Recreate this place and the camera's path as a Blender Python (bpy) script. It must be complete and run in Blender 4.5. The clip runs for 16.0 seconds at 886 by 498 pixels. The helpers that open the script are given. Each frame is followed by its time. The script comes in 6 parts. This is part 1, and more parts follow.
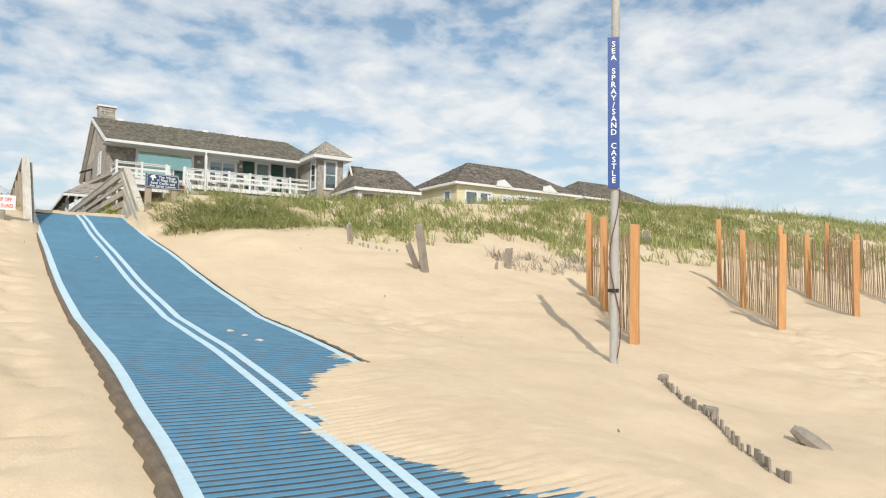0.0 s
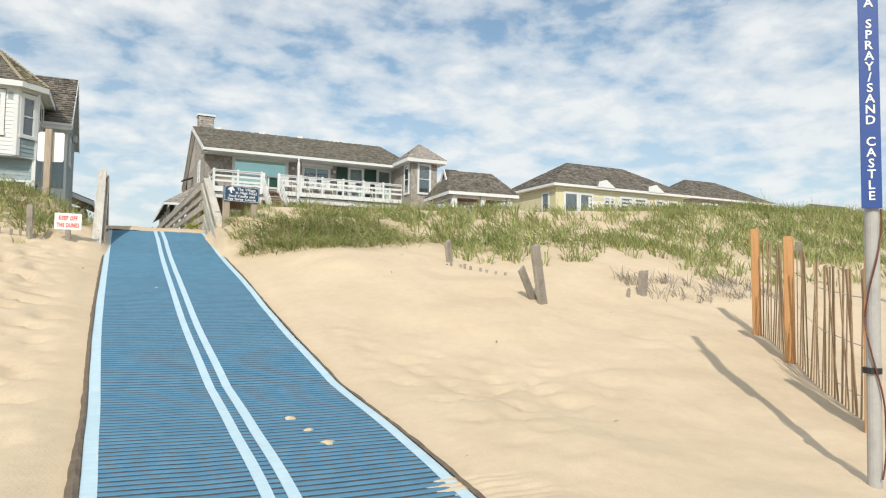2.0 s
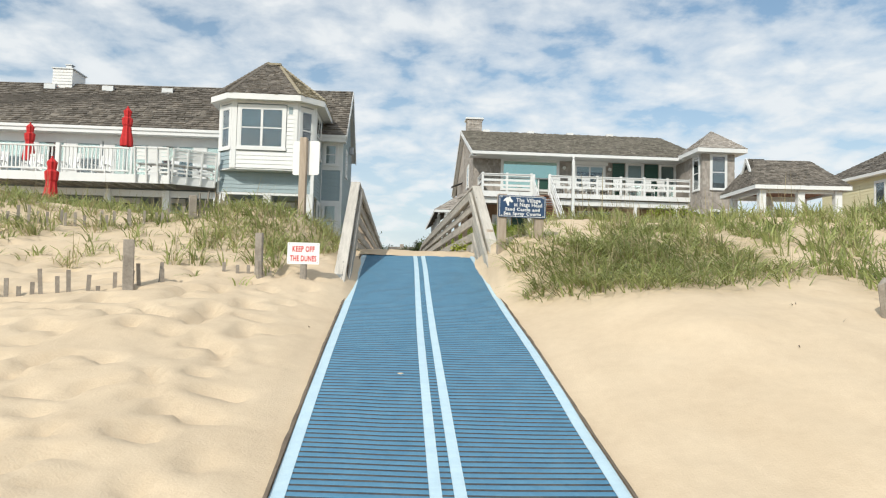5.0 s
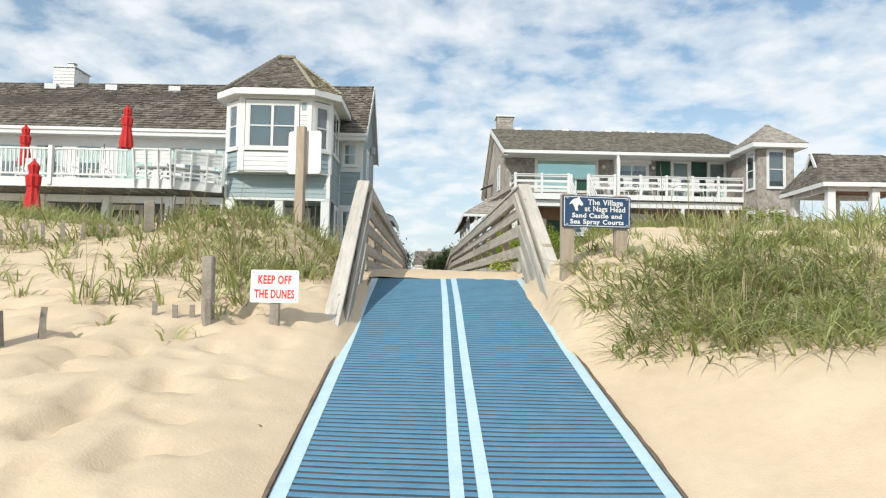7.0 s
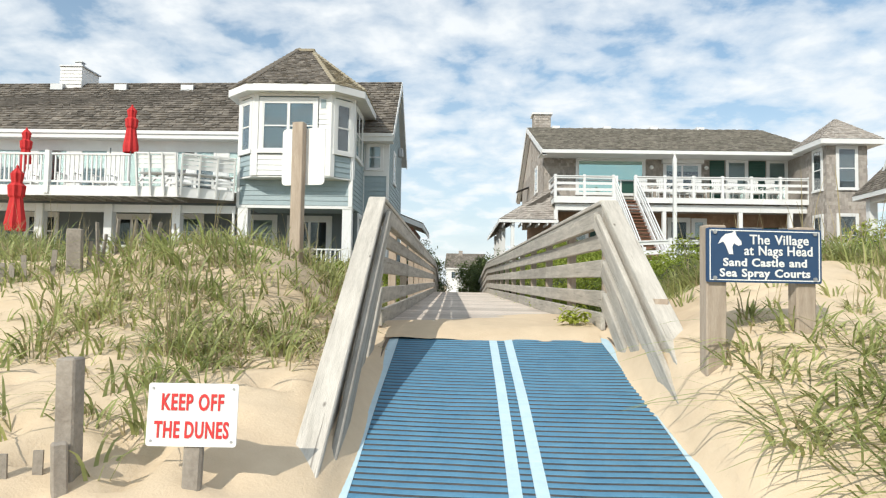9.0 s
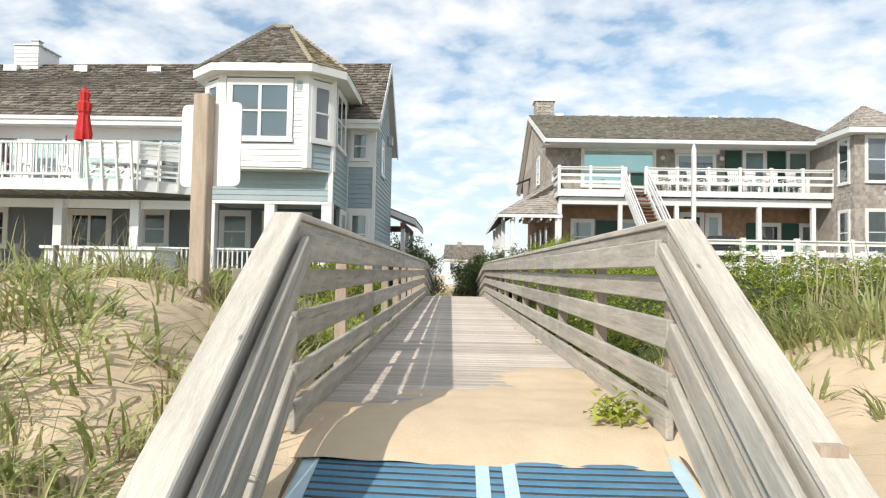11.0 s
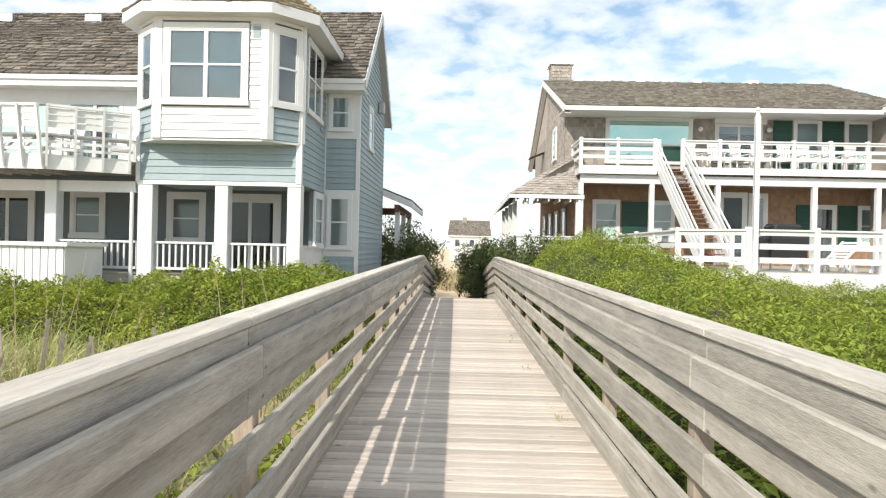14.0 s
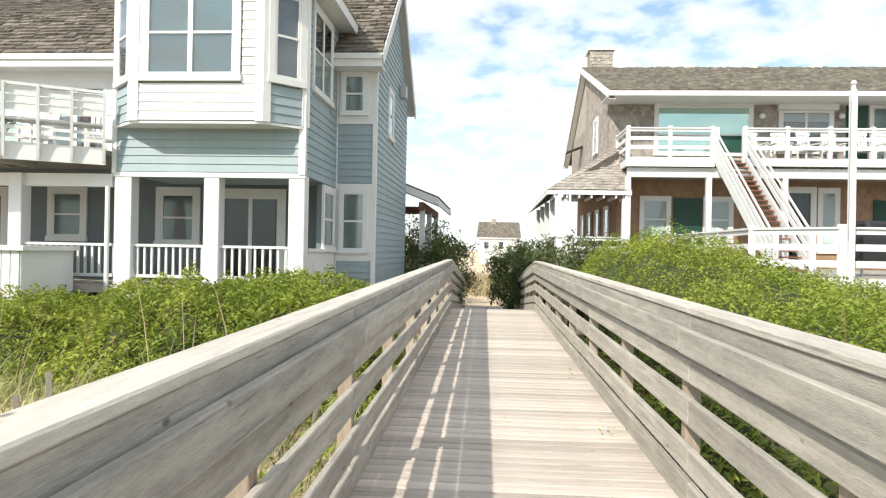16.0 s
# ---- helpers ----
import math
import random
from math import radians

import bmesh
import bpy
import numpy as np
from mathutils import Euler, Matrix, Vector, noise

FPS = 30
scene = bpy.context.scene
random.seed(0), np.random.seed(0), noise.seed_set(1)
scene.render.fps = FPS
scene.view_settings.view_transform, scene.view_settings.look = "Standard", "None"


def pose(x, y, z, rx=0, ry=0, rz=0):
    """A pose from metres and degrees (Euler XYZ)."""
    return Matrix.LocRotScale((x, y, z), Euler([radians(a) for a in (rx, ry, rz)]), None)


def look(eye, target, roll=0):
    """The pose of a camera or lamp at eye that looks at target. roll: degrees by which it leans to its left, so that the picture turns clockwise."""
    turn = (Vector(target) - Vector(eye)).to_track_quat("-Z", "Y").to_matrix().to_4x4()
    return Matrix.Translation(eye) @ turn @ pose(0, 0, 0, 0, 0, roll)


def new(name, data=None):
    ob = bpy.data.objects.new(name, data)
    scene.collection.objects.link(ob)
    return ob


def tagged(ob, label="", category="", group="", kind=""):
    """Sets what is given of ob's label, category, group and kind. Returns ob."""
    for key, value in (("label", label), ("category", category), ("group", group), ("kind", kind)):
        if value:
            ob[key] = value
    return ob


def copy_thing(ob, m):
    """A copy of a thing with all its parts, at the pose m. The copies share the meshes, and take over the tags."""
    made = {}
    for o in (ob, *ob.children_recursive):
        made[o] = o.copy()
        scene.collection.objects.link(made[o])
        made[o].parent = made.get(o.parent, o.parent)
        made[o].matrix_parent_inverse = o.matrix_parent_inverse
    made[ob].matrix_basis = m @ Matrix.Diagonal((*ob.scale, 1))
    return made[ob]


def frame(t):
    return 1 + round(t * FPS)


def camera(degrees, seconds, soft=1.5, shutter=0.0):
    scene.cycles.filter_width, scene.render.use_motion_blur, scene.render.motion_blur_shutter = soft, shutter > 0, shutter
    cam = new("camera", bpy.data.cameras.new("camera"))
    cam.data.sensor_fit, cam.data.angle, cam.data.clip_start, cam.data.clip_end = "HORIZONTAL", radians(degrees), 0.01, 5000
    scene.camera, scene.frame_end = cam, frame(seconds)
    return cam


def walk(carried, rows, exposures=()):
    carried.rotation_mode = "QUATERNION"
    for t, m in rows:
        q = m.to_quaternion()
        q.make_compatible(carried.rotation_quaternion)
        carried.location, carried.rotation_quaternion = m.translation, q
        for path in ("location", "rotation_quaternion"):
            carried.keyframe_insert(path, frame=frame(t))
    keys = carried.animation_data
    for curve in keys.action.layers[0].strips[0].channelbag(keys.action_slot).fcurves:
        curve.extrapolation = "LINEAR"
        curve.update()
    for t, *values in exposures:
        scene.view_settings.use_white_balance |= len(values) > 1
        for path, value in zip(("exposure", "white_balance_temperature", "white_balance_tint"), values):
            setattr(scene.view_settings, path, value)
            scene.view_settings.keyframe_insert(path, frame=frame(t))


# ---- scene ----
cam = camera(66.12, 16.0, 1.2)
PATH = [
    (0, (-0.699, -8.832, 0.010), (0.307, -7.107, 0.128), 0.71),
    (0.5, (-0.484, -8.299, 0.100), (0.513, -6.569, 0.215), 0.60),
    (1, (-0.224, -7.842, 0.209), (0.743, -6.096, 0.331), 0.58),
    (1.5, (-0.080, -7.388, 0.357), (0.797, -5.595, 0.479), 0.69),
    (2, (0.006, -6.853, 0.471), (0.769, -5.007, 0.588), 0.89),
    (2.5, (0.092, -6.258, 0.585), (0.723, -4.363, 0.696), 0.97),
    (3, (0.155, -5.578, 0.685), (0.542, -3.619, 0.797), 1.15),
    (3.5, (0.212, -4.926, 0.775), (0.399, -2.938, 0.881), 1.07),
    (4, (0.271, -4.176, 0.823), (0.352, -2.180, 0.925), 0.97),
    (4.2, (0.272, -3.884, 0.885), (0.330, -1.887, 0.983), 1.05),
    (6.3, (0.109, -0.909, 1.369), (0.085, 1.088, 1.471), 1.48),
    (6.5, (0.135, -0.619, 1.368), (0.090, 1.377, 1.471), 1.26),
    (7, (0.125, 0.078, 1.494), (0.060, 2.074, 1.600), 1.04),
    (7.5, (0.095, 0.753, 1.643), (0.006, 2.748, 1.744), 1.12),
    (8, (0.002, 1.417, 1.720), (-0.110, 3.411, 1.826), 1.20),
    (8.5, (-0.065, 2.030, 1.890), (-0.208, 4.023, 1.993), 1.07),
    (9, (-0.124, 2.684, 2.030), (-0.279, 4.675, 2.136), 0.96),
    (11.3, (-0.073, 5.511, 2.545), (-0.227, 7.504, 2.605), 1.06),
    (11.5, (-0.048, 5.777, 2.587), (-0.206, 7.771, 2.621), 1.06),
    (12, (-0.044, 6.508, 2.779), (-0.199, 8.501, 2.784), 1.16),
    (12.5, (-0.052, 7.160, 2.930), (-0.206, 9.154, 2.933), 1.16),
    (13, (-0.083, 7.881, 3.081), (-0.238, 9.875, 3.080), 1.26),
    (13.5, (-0.186, 8.598, 3.142), (-0.342, 10.592, 3.141), 1.36),
    (14, (-0.293, 9.339, 3.134), (-0.461, 11.332, 3.131), 1.25),
    (14.5, (-0.413, 9.984, 3.087), (-0.624, 11.973, 3.090), 1.21),
    (15, (-0.488, 10.664, 3.086), (-0.731, 12.649, 3.087), 1.18),
    (15.5, (-0.543, 11.350, 3.146), (-0.793, 13.335, 3.147), 1.17),
    (16, (-0.579, 11.951, 3.146), (-0.830, 13.935, 3.148), 1.07),
]

# world, sun and exposure
EXPOSURE = [(0, -0.29, 6640, 10), (2, -0.30, 6580, 9), (4, -0.33, 6500, 9), (7, -0.20, 6420, 9), (9, -0.12, 6450, 9), (11.5, 0.02, 6600, 11), (13, 0.10, 6660, 11), (16, 0.30, 6660, 10)]
walk(cam, [(t, look(e, g, r)) for t, e, g, r in PATH], EXPOSURE)

SUN_ELEV = radians(36)
SUN_DIR = Vector((-0.47 * math.cos(SUN_ELEV), -0.883 * math.cos(SUN_ELEV), math.sin(SUN_ELEV)))
sun = new("sun", bpy.data.lights.new("sun", "SUN"))
sun.data.energy, sun.data.angle, sun.data.color = 4.2, radians(0.6), (1.0, 0.93, 0.82)
sun.matrix_world = look(SUN_DIR * 100, (0, 0, 0))

world = bpy.data.worlds.new("sky")
scene.world = world
world.use_nodes = True


class Nodes:
    """Short way to write node trees."""

    def __init__(self, tree):
        self.t = tree
        tree.nodes.clear()

    def add(self, kind, inputs=None, **props):
        n = self.t.nodes.new(kind)
        for k, v in props.items():
            setattr(n, k, v)
        for k, v in (inputs or {}).items():
            if hasattr(v, "links"):
                self.t.links.new(v, n.inputs[k])
            else:
                n.inputs[k].default_value = v
        return n

    def math(self, op, a, b=0.0, clamp=False):
        return self.add("ShaderNodeMath", {0: a, 1: b}, operation=op, use_clamp=clamp).outputs[0]

    def mix(self, f, a, b, blend="MIX"):
        n = self.add("ShaderNodeMix", {}, data_type="RGBA", blend_type=blend)
        for k, v in ((0, f), (6, a), (7, b)):
            if hasattr(v, "links"):
                self.t.links.new(v, n.inputs[k])
            else:
                n.inputs[k].default_value = v
        return n.outputs[2]

    def ramp(self, f, stops):
        n = self.add("ShaderNodeValToRGB", {0: f})
        el = n.color_ramp.elements
        while len(el) < len(stops):
            el.new(0.5)
        for e, (p, c) in zip(el, stops):
            e.position, e.color = p, (c, c, c, 1) if isinstance(c, (int, float)) else (*c, 1)
        return n.outputs[0]

    def noise(self, vec, scale, detail=5, rough=0.55, dist=0.0):
        return self.add("ShaderNodeTexNoise", {"Vector": vec, "Scale": scale, "Detail": detail, "Roughness": rough, "Distortion": dist}).outputs[0]


w = Nodes(world.node_tree)
sky = w.add("ShaderNodeTexSky", {}, sky_type="NISHITA", sun_disc=False, sun_elevation=SUN_ELEV,
            sun_rotation=math.atan2(SUN_DIR.x, SUN_DIR.y), air_density=1.0, dust_density=1.5, ozone_density=1.6)
way = w.add("ShaderNodeTexCoord").outputs["Generated"]
sep = w.add("ShaderNodeSeparateXYZ", {0: way})
up = w.math("ADD", w.math("MAXIMUM", sep.outputs[2], 0.0), 0.24)
flat = w.add("ShaderNodeCombineXYZ", {0: w.math("DIVIDE", sep.outputs[0], up), 1: w.math("DIVIDE", sep.outputs[1], up), 2: 0.0}).outputs[0]
big = w.noise(flat, 1.3, 4, 0.5, 0.2)
small = w.noise(flat, 6.0, 6, 0.55, 0.15)
cover = w.math("ADD", w.math("MULTIPLY", big, 0.55), w.math("MULTIPLY", small, 0.6))
cloud = w.ramp(cover, [(0.42, 0.0), (0.53, 0.62), (0.66, 1.0)])
haze = w.ramp(sep.outputs[2], [(0.0, 0.9), (0.12, 0.62), (0.28, 0.28), (0.5, 0.08)])
veil = w.math("MAXIMUM", w.math("MULTIPLY", cloud, 0.92), haze)
tone = w.mix(small, (8.9, 9.5, 10.0, 1), (12.1, 12.2, 12.1, 1))
col = w.mix(veil, w.mix(1.0, sky.outputs[0], (0.88, 1.42, 1.55, 1), "MULTIPLY"), tone)
bg = w.add("ShaderNodeBackground", {0: col, 1: 0.1})
w.add("ShaderNodeOutputWorld", {0: bg.outputs[0]})


# materials
def surface(name, c1, c2, scale=4.0, rough=0.8, bump=0.15, bump_scale=None, stretch=(1, 1, 1), metal=0.0, vary=0.0, island=0.0, coat=0.0, spec=0.5, bump_dist=0.01, thin=0.0, knots=0.0):
    """Two colours mixed by coarse and fine noise, with relief; vary and island shift the tone piece by piece."""
    m = bpy.data.materials.new(name)
    m.use_nodes = True
    n = Nodes(m.node_tree)
    co = n.add("ShaderNodeMapping", {0: n.add("ShaderNodeTexCoord").outputs["Object"], 3: stretch}).outputs[0]
    coarse = n.noise(co, scale, 4, 0.6, 0.3)
    fine = n.noise(co, scale * 9, 6, 0.65)
    f = n.ramp(n.math("ADD", n.math("MULTIPLY", coarse, 0.6), n.math("MULTIPLY", fine, 0.4)), [(0.34, 0.0), (0.66, 1.0)])
    c = n.mix(f, (*c1, 1), (*c2, 1))
    if vary:
        r = n.add("ShaderNodeObjectInfo").outputs["Random"]
        c = n.mix(1.0, c, n.ramp(r, [(0.0, 1 - vary), (1.0, 1.0)]), "MULTIPLY")
    if island:
        r = n.add("ShaderNodeNewGeometry").outputs["Random Per Island"]
        c = n.mix(1.0, c, n.ramp(r, [(0.0, 1 - island), (1.0, 1.0)]), "MULTIPLY")
    if knots:
        pos = n.add("ShaderNodeTexCoord").outputs["Object"]
        off = n.math("MULTIPLY", n.add("ShaderNodeObjectInfo").outputs["Random"], 37.0)
        pos = n.add("ShaderNodeVectorMath", {0: pos, 1: n.add("ShaderNodeCombineXYZ", {0: off, 1: off, 2: off}).outputs[0]}, operation="ADD").outputs[0]
        cell = n.add("ShaderNodeTexVoronoi", {"Vector": n.add("ShaderNodeMapping", {0: pos, 3: (1.0, 2.2, 2.2)}).outputs[0], "Scale": 2.6}).outputs["Distance"]
        c = n.mix(n.ramp(cell, [(0.03, knots), (0.075, 0.0)]), c, (0.07, 0.055, 0.04, 1))
        crack = n.noise(n.add("ShaderNodeMapping", {0: pos, 3: (0.9, 38, 38)}).outputs[0], 1.6, 3, 0.6)
        c = n.mix(n.ramp(crack, [(0.62, 0.0), (0.72, 0.6)]), c, (0.10, 0.085, 0.07, 1))
    b = n.add("ShaderNodeBsdfPrincipled", {"Base Color": c, "Roughness": rough, "Metallic": metal, "Coat Weight": coat, "Specular IOR Level": spec})
    if bump:
        h = n.noise(co, bump_scale or scale * 12, 5, 0.6)
        bn = n.add("ShaderNodeBump", {"Strength": bump, "Distance": bump_dist, "Height": h})
        n.t.links.new(bn.outputs[0], b.inputs["Normal"])
    out = b.outputs[0]
    if thin:
        tr = n.add("ShaderNodeBsdfTranslucent", {0: c})
        out = n.add("ShaderNodeMixShader", {0: thin, 1: b.outputs[0], 2: tr.outputs[0]}).outputs[0]
    n.add("ShaderNodeOutputMaterial", {0: out})
    return m


SAND = surface("sand", (0.56, 0.445, 0.315), (0.65, 0.53, 0.385), 1.2, 0.95, 0.38, 60, spec=0.15, bump_dist=0.012)
MAT_BLUE = surface("mat_blue", (0.075, 0.205, 0.33), (0.115, 0.27, 0.405), 6, 0.75, 0.4, 150, island=0.12, spec=0.3, bump_dist=0.004)
MAT_WHITE = surface("mat_white", (0.43, 0.58, 0.68), (0.52, 0.67, 0.745), 9, 0.75, 0.3, 150, spec=0.3, bump_dist=0.004)
MAT_GAP = surface("mat_groove", (0.022, 0.034, 0.048), (0.10, 0.09, 0.08), 7, 0.9, 0.3)
MAT_HEM = surface("mat_hem", (0.10, 0.075, 0.055), (0.19, 0.15, 0.11), 9, 0.85, 0.3)
GREYWOOD = surface("grey_wood", (0.31, 0.288, 0.252), (0.60, 0.56, 0.495), 2.2, 0.85, 0.6, 26, (1, 9, 9), vary=0.25, bump_dist=0.006, knots=0.7)
# grey wood again, paler: weathered tops plus sunlight put into the cap colour
CAPWOOD = surface("sunlit_cap_wood", (0.44, 0.41, 0.36), (0.70, 0.655, 0.585), 2.2, 0.85, 0.6, 26, (1, 9, 9), vary=0.12, bump_dist=0.006, knots=0.7)
PLANKWOOD = surface("plank_wood", (0.545, 0.475, 0.42), (0.785, 0.705, 0.63), 2.0, 0.88, 0.7, 30, (1, 10, 10), vary=0.34, bump_dist=0.007, knots=0.5)
POSTWOOD = surface("post_wood", (0.34, 0.26, 0.20), (0.56, 0.47, 0.38), 2.2, 0.85, 0.5, 26, (9, 9, 1), vary=0.25, bump_dist=0.006)
NEWWOOD = surface("new_wood", (0.50, 0.24, 0.09), (0.66, 0.37, 0.17), 2.5, 0.75, 0.35, 22, (9, 9, 1), vary=0.2)
LATH = surface("lath", (0.44, 0.30, 0.175), (0.62, 0.46, 0.30), 5, 0.85, 0.3, vary=0.35, island=0.35)
DRIFTWOOD = surface("driftwood", (0.22, 0.19, 0.16), (0.40, 0.36, 0.31), 5, 0.9, 0.6, 40, vary=0.2)
WHITE = surface("white_paint", (0.66, 0.67, 0.672), (0.735, 0.742, 0.74), 1.5, 0.5, 0.06)
SIDING = surface("blue_siding", (0.275, 0.35, 0.38), (0.33, 0.41, 0.44), 1.3, 0.6, 0.08, vary=0.06)
SHINGLE = surface("cedar_shingle", (0.34, 0.30, 0.265), (0.52, 0.475, 0.43), 3, 0.9, 0.4, 30, island=0.35, vary=0.1)
ROOFING = surface("roof_shingle", (0.12, 0.105, 0.088), (0.30, 0.265, 0.225), 2, 0.9, 0.5, 26, island=0.5)
NEWSHINGLE = surface("new_shingle", (0.30, 0.26, 0.185), (0.50, 0.44, 0.325), 3, 0.88, 0.4, 26, island=0.4)
ROOFGREY = surface("weathered_roof_shingle", (0.19, 0.175, 0.15), (0.39, 0.365, 0.315), 2, 0.9, 0.5, 26, island=0.5)
YELLOW = surface("yellow_siding", (0.66, 0.61, 0.40), (0.73, 0.68, 0.47), 1.5, 0.6, 0.08)
TRUNK = surface("bark", (0.09, 0.07, 0.05), (0.17, 0.13, 0.10), 8, 0.9, 0.6)
BLADE = surface("grass_blade", (0.255, 0.33, 0.09), (0.60, 0.61, 0.27), 1.1, 0.55, 0, island=0.5, thin=0.38)
DRY = surface("dry_grass", (0.42, 0.34, 0.18), (0.58, 0.50, 0.31), 2, 0.7, 0, island=0.35, thin=0.3)
LEAF = surface("shrub_leaf", (0.19, 0.30, 0.03), (0.54, 0.59, 0.10), 1.0, 0.6, 0, island=0.5, thin=0.42)


# mesh helpers
def box(bm, x0, x1, y0, y1, z0, z1, m=None, mi=0):
    vs = [bm.verts.new(p) for p in ((x0, y0, z0), (x1, y0, z0), (x1, y1, z0), (x0, y1, z0), (x0, y0, z1), (x1, y0, z1), (x1, y1, z1), (x0, y1, z1))]
    for f in ((0, 3, 2, 1), (4, 5, 6, 7), (0, 1, 5, 4), (1, 2, 6, 5), (2, 3, 7, 6), (3, 0, 4, 7)):
        bm.faces.new([vs[i] for i in f]).material_index = mi
    if m is not None:
        bmesh.ops.transform(bm, matrix=m, verts=vs)
    return vs


def slab(bm, a, b, width, thick, up=(0, 0, 1), mi=0):
    """A board from a to b; width goes across, thick along up."""
    a, b, up = Vector(a), Vector(b), Vector(up)
    x = (b - a).normalized()
    y = up.cross(x).normalized()
    z = x.cross(y)
    m = Matrix((x, y, z)).transposed().to_4x4()
    m.translation = a
    return box(bm, 0, (b - a).length, -width / 2, width / 2, -thick / 2, thick / 2, m, mi)


def prism(bm, pts, z0, z1, mi=0):
    lo = [bm.verts.new((x, y, z0)) for x, y in pts]
    hi = [bm.verts.new((x, y, z1)) for x, y in pts]
    n = len(pts)
    for i in range(n):
        bm.faces.new((lo[i], lo[(i + 1) % n], hi[(i + 1) % n], hi[i])).material_index = mi
    bm.faces.new(hi).material_index = mi
    bm.faces.new(lo[::-1]).material_index = mi


def rod(bm, a, b, r0, r1=None, n=8, mi=0):
    a, b = Vector(a), Vector(b)
    r1 = r0 if r1 is None else r1
    q = (b - a).to_track_quat("Z", "Y")
    rings = [[bm.verts.new(c + q @ Vector((r * math.cos(k * math.tau / n), r * math.sin(k * math.tau / n), 0))) for k in range(n)] for c, r in ((a, r0), (b, r1))]
    for k in range(n):
        bm.faces.new((rings[0][k], rings[0][(k + 1) % n], rings[1][(k + 1) % n], rings[1][k])).material_index = mi
    bm.faces.new(rings[1]).material_index = mi
    bm.faces.new(rings[0][::-1]).material_index = mi


def soften(bm, width=0.006):
    bmesh.ops.recalc_face_normals(bm, faces=bm.faces)
    bmesh.ops.bevel(bm, geom=bm.edges[:], offset=width, segments=1, profile=0.5, affect="EDGES")


def mesh_of(name, bm, *materials):
    me = bpy.data.meshes.new(name)
    bmesh.ops.recalc_face_normals(bm, faces=bm.faces)
    bm.to_mesh(me)
    bm.free()
    for m in materials:
        me.materials.append(m)
    return me


def part(name, bm, material, parent, label=""):
    """One mesh object under a thing or a part."""
    ms = material if isinstance(material, (list, tuple)) else (material,)
    ob = new(name, mesh_of(name, bm, *ms) if isinstance(bm, bmesh.types.BMesh) else bm)
    ob.parent = parent
    if label:
        ob["label"] = label
    return ob


def boxes(name, material, parent, label="", *dims):
    bm = bmesh.new()
    for d in dims:
        box(bm, *d)
    return part(name, bm, material, parent, label)


def thing(name, m, label, category, group="", kind=""):
    ob = new(name)
    ob.matrix_world = m
    return tagged(ob, label, category, group, kind)


def smooth(a, b, x):
    t = min(1, max(0, (x - a) / (b - a)))
    return t * t * (3 - 2 * t)


# ground: heights along the walk, then the dunes at both sides
PROFILE_Y = (-400, -60, -30, -14, -9, -6.5, -3.3, -1.3, 0.2, 1.7, 3.2, 4.5, 5.6, 7.2, 8.9, 9.15, 9.6, 12, 20, 29, 36, 60, 200)
PROFILE_Z = (-4.2, -3.4, -2.6, -1.7, -1.2, -0.9, -0.52, -0.32, -0.05, 0.24, 0.55, 0.78, 0.98, 1.33, 1.65, 1.63, 1.57, 1.3, 1.1, 0.9, 0.5, 0.4, 0.3)


def base_z(y):
    return float(np.interp(y, PROFILE_Y, PROFILE_Z))


def mid_x(y):
    return 0.38 - 0.0535 * y + 0.03 * smooth(1, -5, y) + 0.03 * math.exp(-((y + 2.2) / 2.6) ** 2) - 0.05 * smooth(-5, -7.5, y)


def bump(x, y, cx, cy, rx, ry, h):
    d = ((x - cx) / rx) ** 2 + ((y - cy) / ry) ** 2
    return h * math.exp(-d)


def drift(u, y):
    """Sand that has blown over the mat's upper end."""
    n = noise.noise(Vector((u * 2.2, y * 2.0, 3.1))) * 0.03
    c = smooth(6.6, 7.1, y) * smooth(8.3, 7.7, y) * smooth(0.72, 0.95, u) * 0.75
    e = smooth(8.45, 8.75, y + 0.12 * math.sin(u * 4)) * 0.75
    k = max(c, e)
    return 0.085 * k + (n * k if k > 0.02 else 0)


